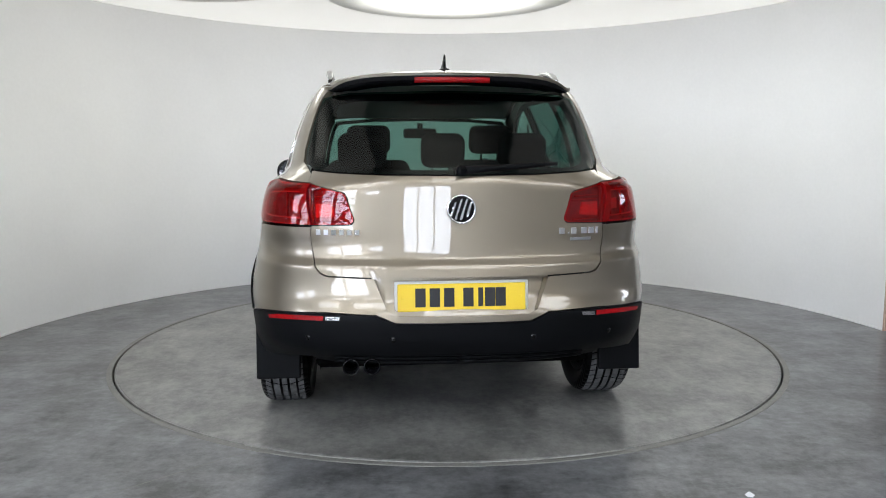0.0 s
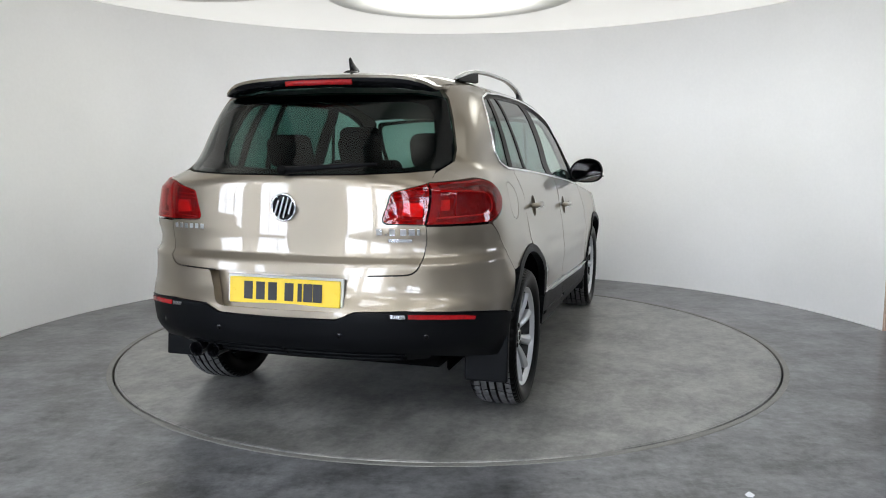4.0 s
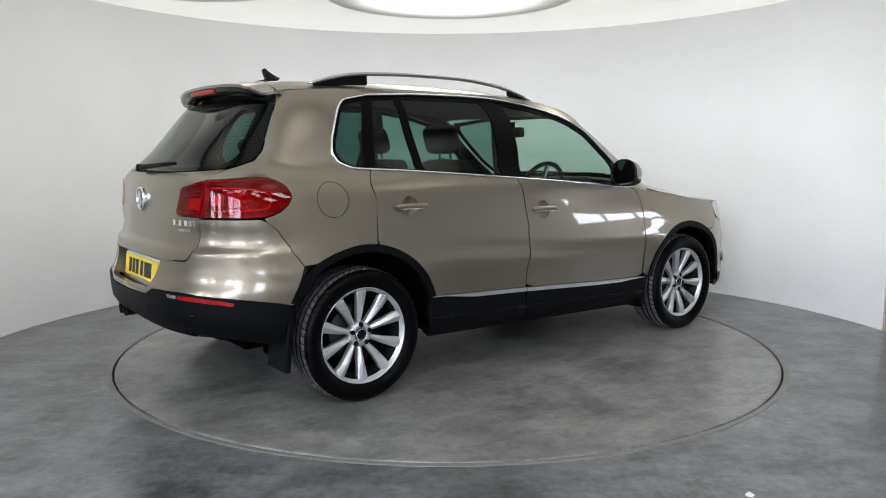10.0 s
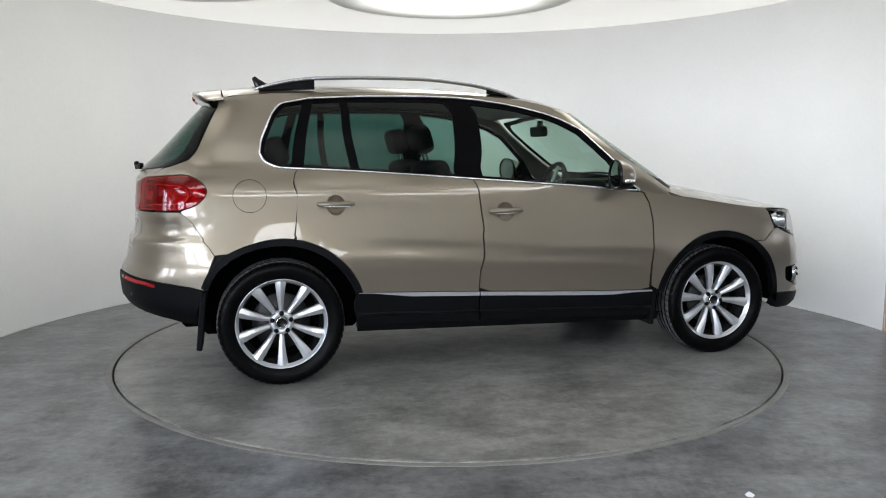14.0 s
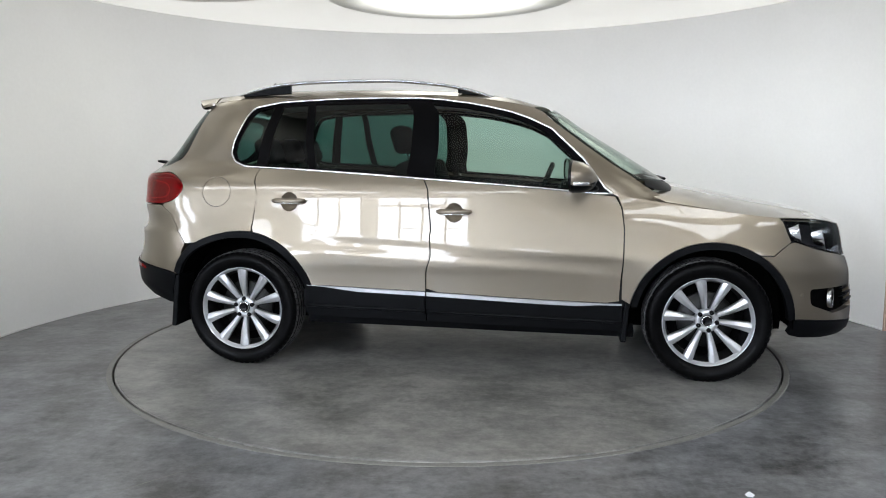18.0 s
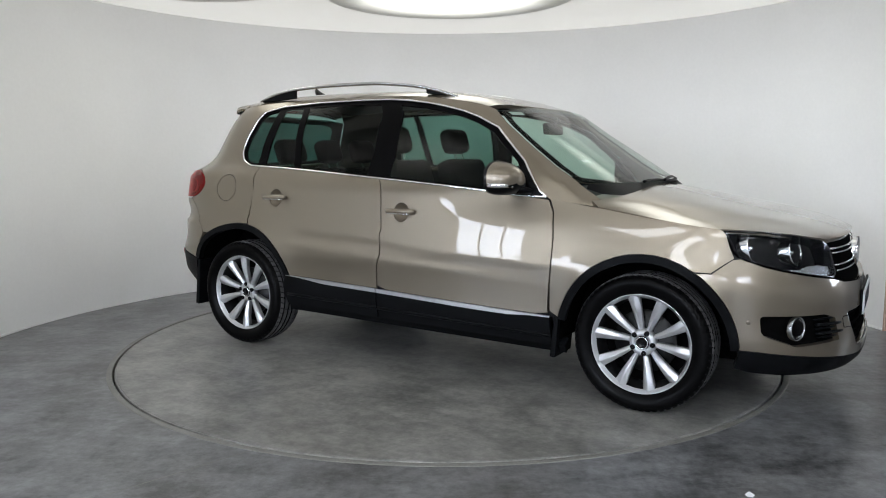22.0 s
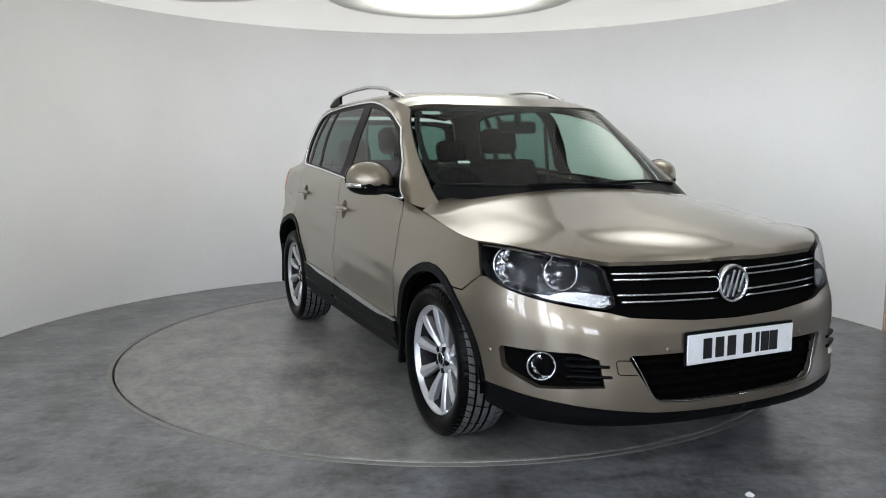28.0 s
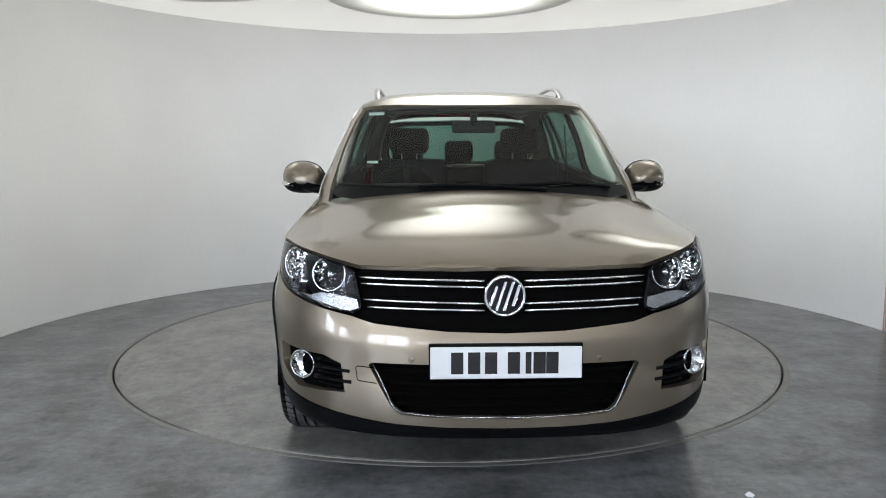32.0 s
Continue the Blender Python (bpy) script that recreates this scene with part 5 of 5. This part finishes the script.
def spoke_mesh(k):
    """One broad spoke, hollowed towards the rim; outside is -y."""
    rings = []
    for t in np.linspace(0, 1, 9):
        r = .046 + (.2325 - .046) * t
        w = .0105 + .0190 * t ** 1.1
        lean = .003 * math.sin(math.pi * t) * (1 if k % 2 else -1)
        y = -.048 - .030 * math.sin(t * math.pi * .55) ** 1.2 - .004 * t
        rings.append([(lean + q * w, y + d, r) for q, d in ((-1, .034), (-1, .009), (-.80, .004), (-.10, -.003), (.10, -.003), (.80, .004), (1, .009), (1, .034))])
    return loft(rings)


tyre_v, tyre_f = wheel_mesh()
spokes = [spoke_mesh(0), spoke_mesh(1)]
shared = {}


def shared_part(name, key, make, mat, parent, at, smooth=True, label=""):
    if key not in shared:
        v, f = make()
        me = bpy.data.meshes.new(name)
        me.from_pydata([tuple(map(float, q)) for q in v], [], [tuple(q) for q in f])
        me.polygons.foreach_set("use_smooth", [smooth] * len(f))
        me.materials.append(mat)
        shared[key] = me
    ob = new(name, shared[key])
    ob.parent = parent
    ob.matrix_basis = at
    if label:
        tagged(ob, label)
    return ob


I4 = Matrix.Identity(4)
for x, z, start in ((0.0, .331, 0), (2.604, .324, 25)):
    for side in (-1, 1):
        m = Matrix.Translation(local(x, side * .775, z)) @ pose(0, 0, 0, 0, 0, 0 if side < 0 else 180) @ pose(0, 0, 0, 0, start, 0)
        hub = shared_part("wheel", "barrel", lambda: lathe([(.2385, -.088), (.2405, -.094), (.2395, -.0965), (.2365, -.0965), (.232, -.088), (.221, -.074)], 72), ALLOY, car, m, label="silver ten-spoke alloy wheel with black tyre")
        shared_part("tyre", "tyre", lambda: (tyre_v, [q for i, q in enumerate(tyre_f) if not is_land(i)]), RUBBER, hub, I4, label="black rubber tyre")
        shared_part("tread", "tread", lambda: (tyre_v, [q for i, q in enumerate(tyre_f) if is_land(i)]), TREAD, hub, I4, False, "grey tread blocks between black grooves")
        for i in range(10):
            shared_part("spoke", "spoke%d" % (i % 2), lambda i=i: spokes[i % 2], ALLOY, hub, pose(0, 0, 0, 0, 36 * i, 0), False)
        shared_part("wheel_centre", "centre", lambda: lathe([(.064, -.02), (.064, -.052), (.058, -.060), (.046, -.064), (.034, -.062), (.033, -.05)], 40), ALLOY, hub, I4)
        shared_part("centre_cap", "cap", lambda: lathe([(.033, -.058), (.031, -.066), (.026, -.068), (.025, -.0655), (.001, -.0665)], 32), GLOSSBLACK, hub, I4)
        shared_part("cap_ring", "capring", lambda: lathe([(.031, -.0655), (.0295, -.0695), (.0265, -.0695), (.0255, -.0655)], 32), CHROME, hub, I4)
        for sx in (-1, 1):
            for a, px, pz, ln in ((20, .0055, .007, .020), (-22, .0075, -.007, .018), (20, .0135, -.003, .026)):
                shared_part("cap_bar", "capbar%g" % (ln * sx * a), lambda ln=ln: loft([[(q * .0016, -.0685, z), (q * .0016, -.0655, z)] for z in (-ln / 2, ln / 2) for q in (-1, 1)], caps=False), CHROME, hub, pose(sx * px, 0, pz, 0, sx * a, 0), False)
        for i in range(5):
            a = radians(72 * i + 18)
            shared_part("wheel_bolt", "bolt", lambda: lathe([(.0125, -.048), (.0125, -.0662), (.0105, -.0675), (.001, -.0675)], 14), PLASTIC, hub, Matrix.Translation((.0505 * math.cos(a), 0, .0505 * math.sin(a))))
        shared_part("brake_disc", "disc", lambda: lathe([(.05, -.012), (.15, -.012), (.152, -.008), (.152, .010), (.05, .012)], 48), DISCSTEEL, hub, I4)
        shared_part("inner_barrel", "inner", lambda: lathe([(.2212, -.074), (.210, -.04), (.206, .03), (.222, .088), (.230, .090)], 60), STEEL, hub, I4, label="dark inner wheel barrel")
        shared_part("wheel_back", "back", lambda: lathe([(.205, .02), (.16, .03), (.001, .03)], 40), DARK, hub, I4)


def motions():
    rows = [(t, 95.66 - 5.7588 * t) for t in range(0, 31)] + [(31.0, -82.95), (31.5, -85.8), (32.0, -88.2)]
    for thing in (car, turntable):
        walk(thing, [(t, pose(0, 0, .002 if thing is car else 0, 0, 0, a)) for t, a in rows])


motions()
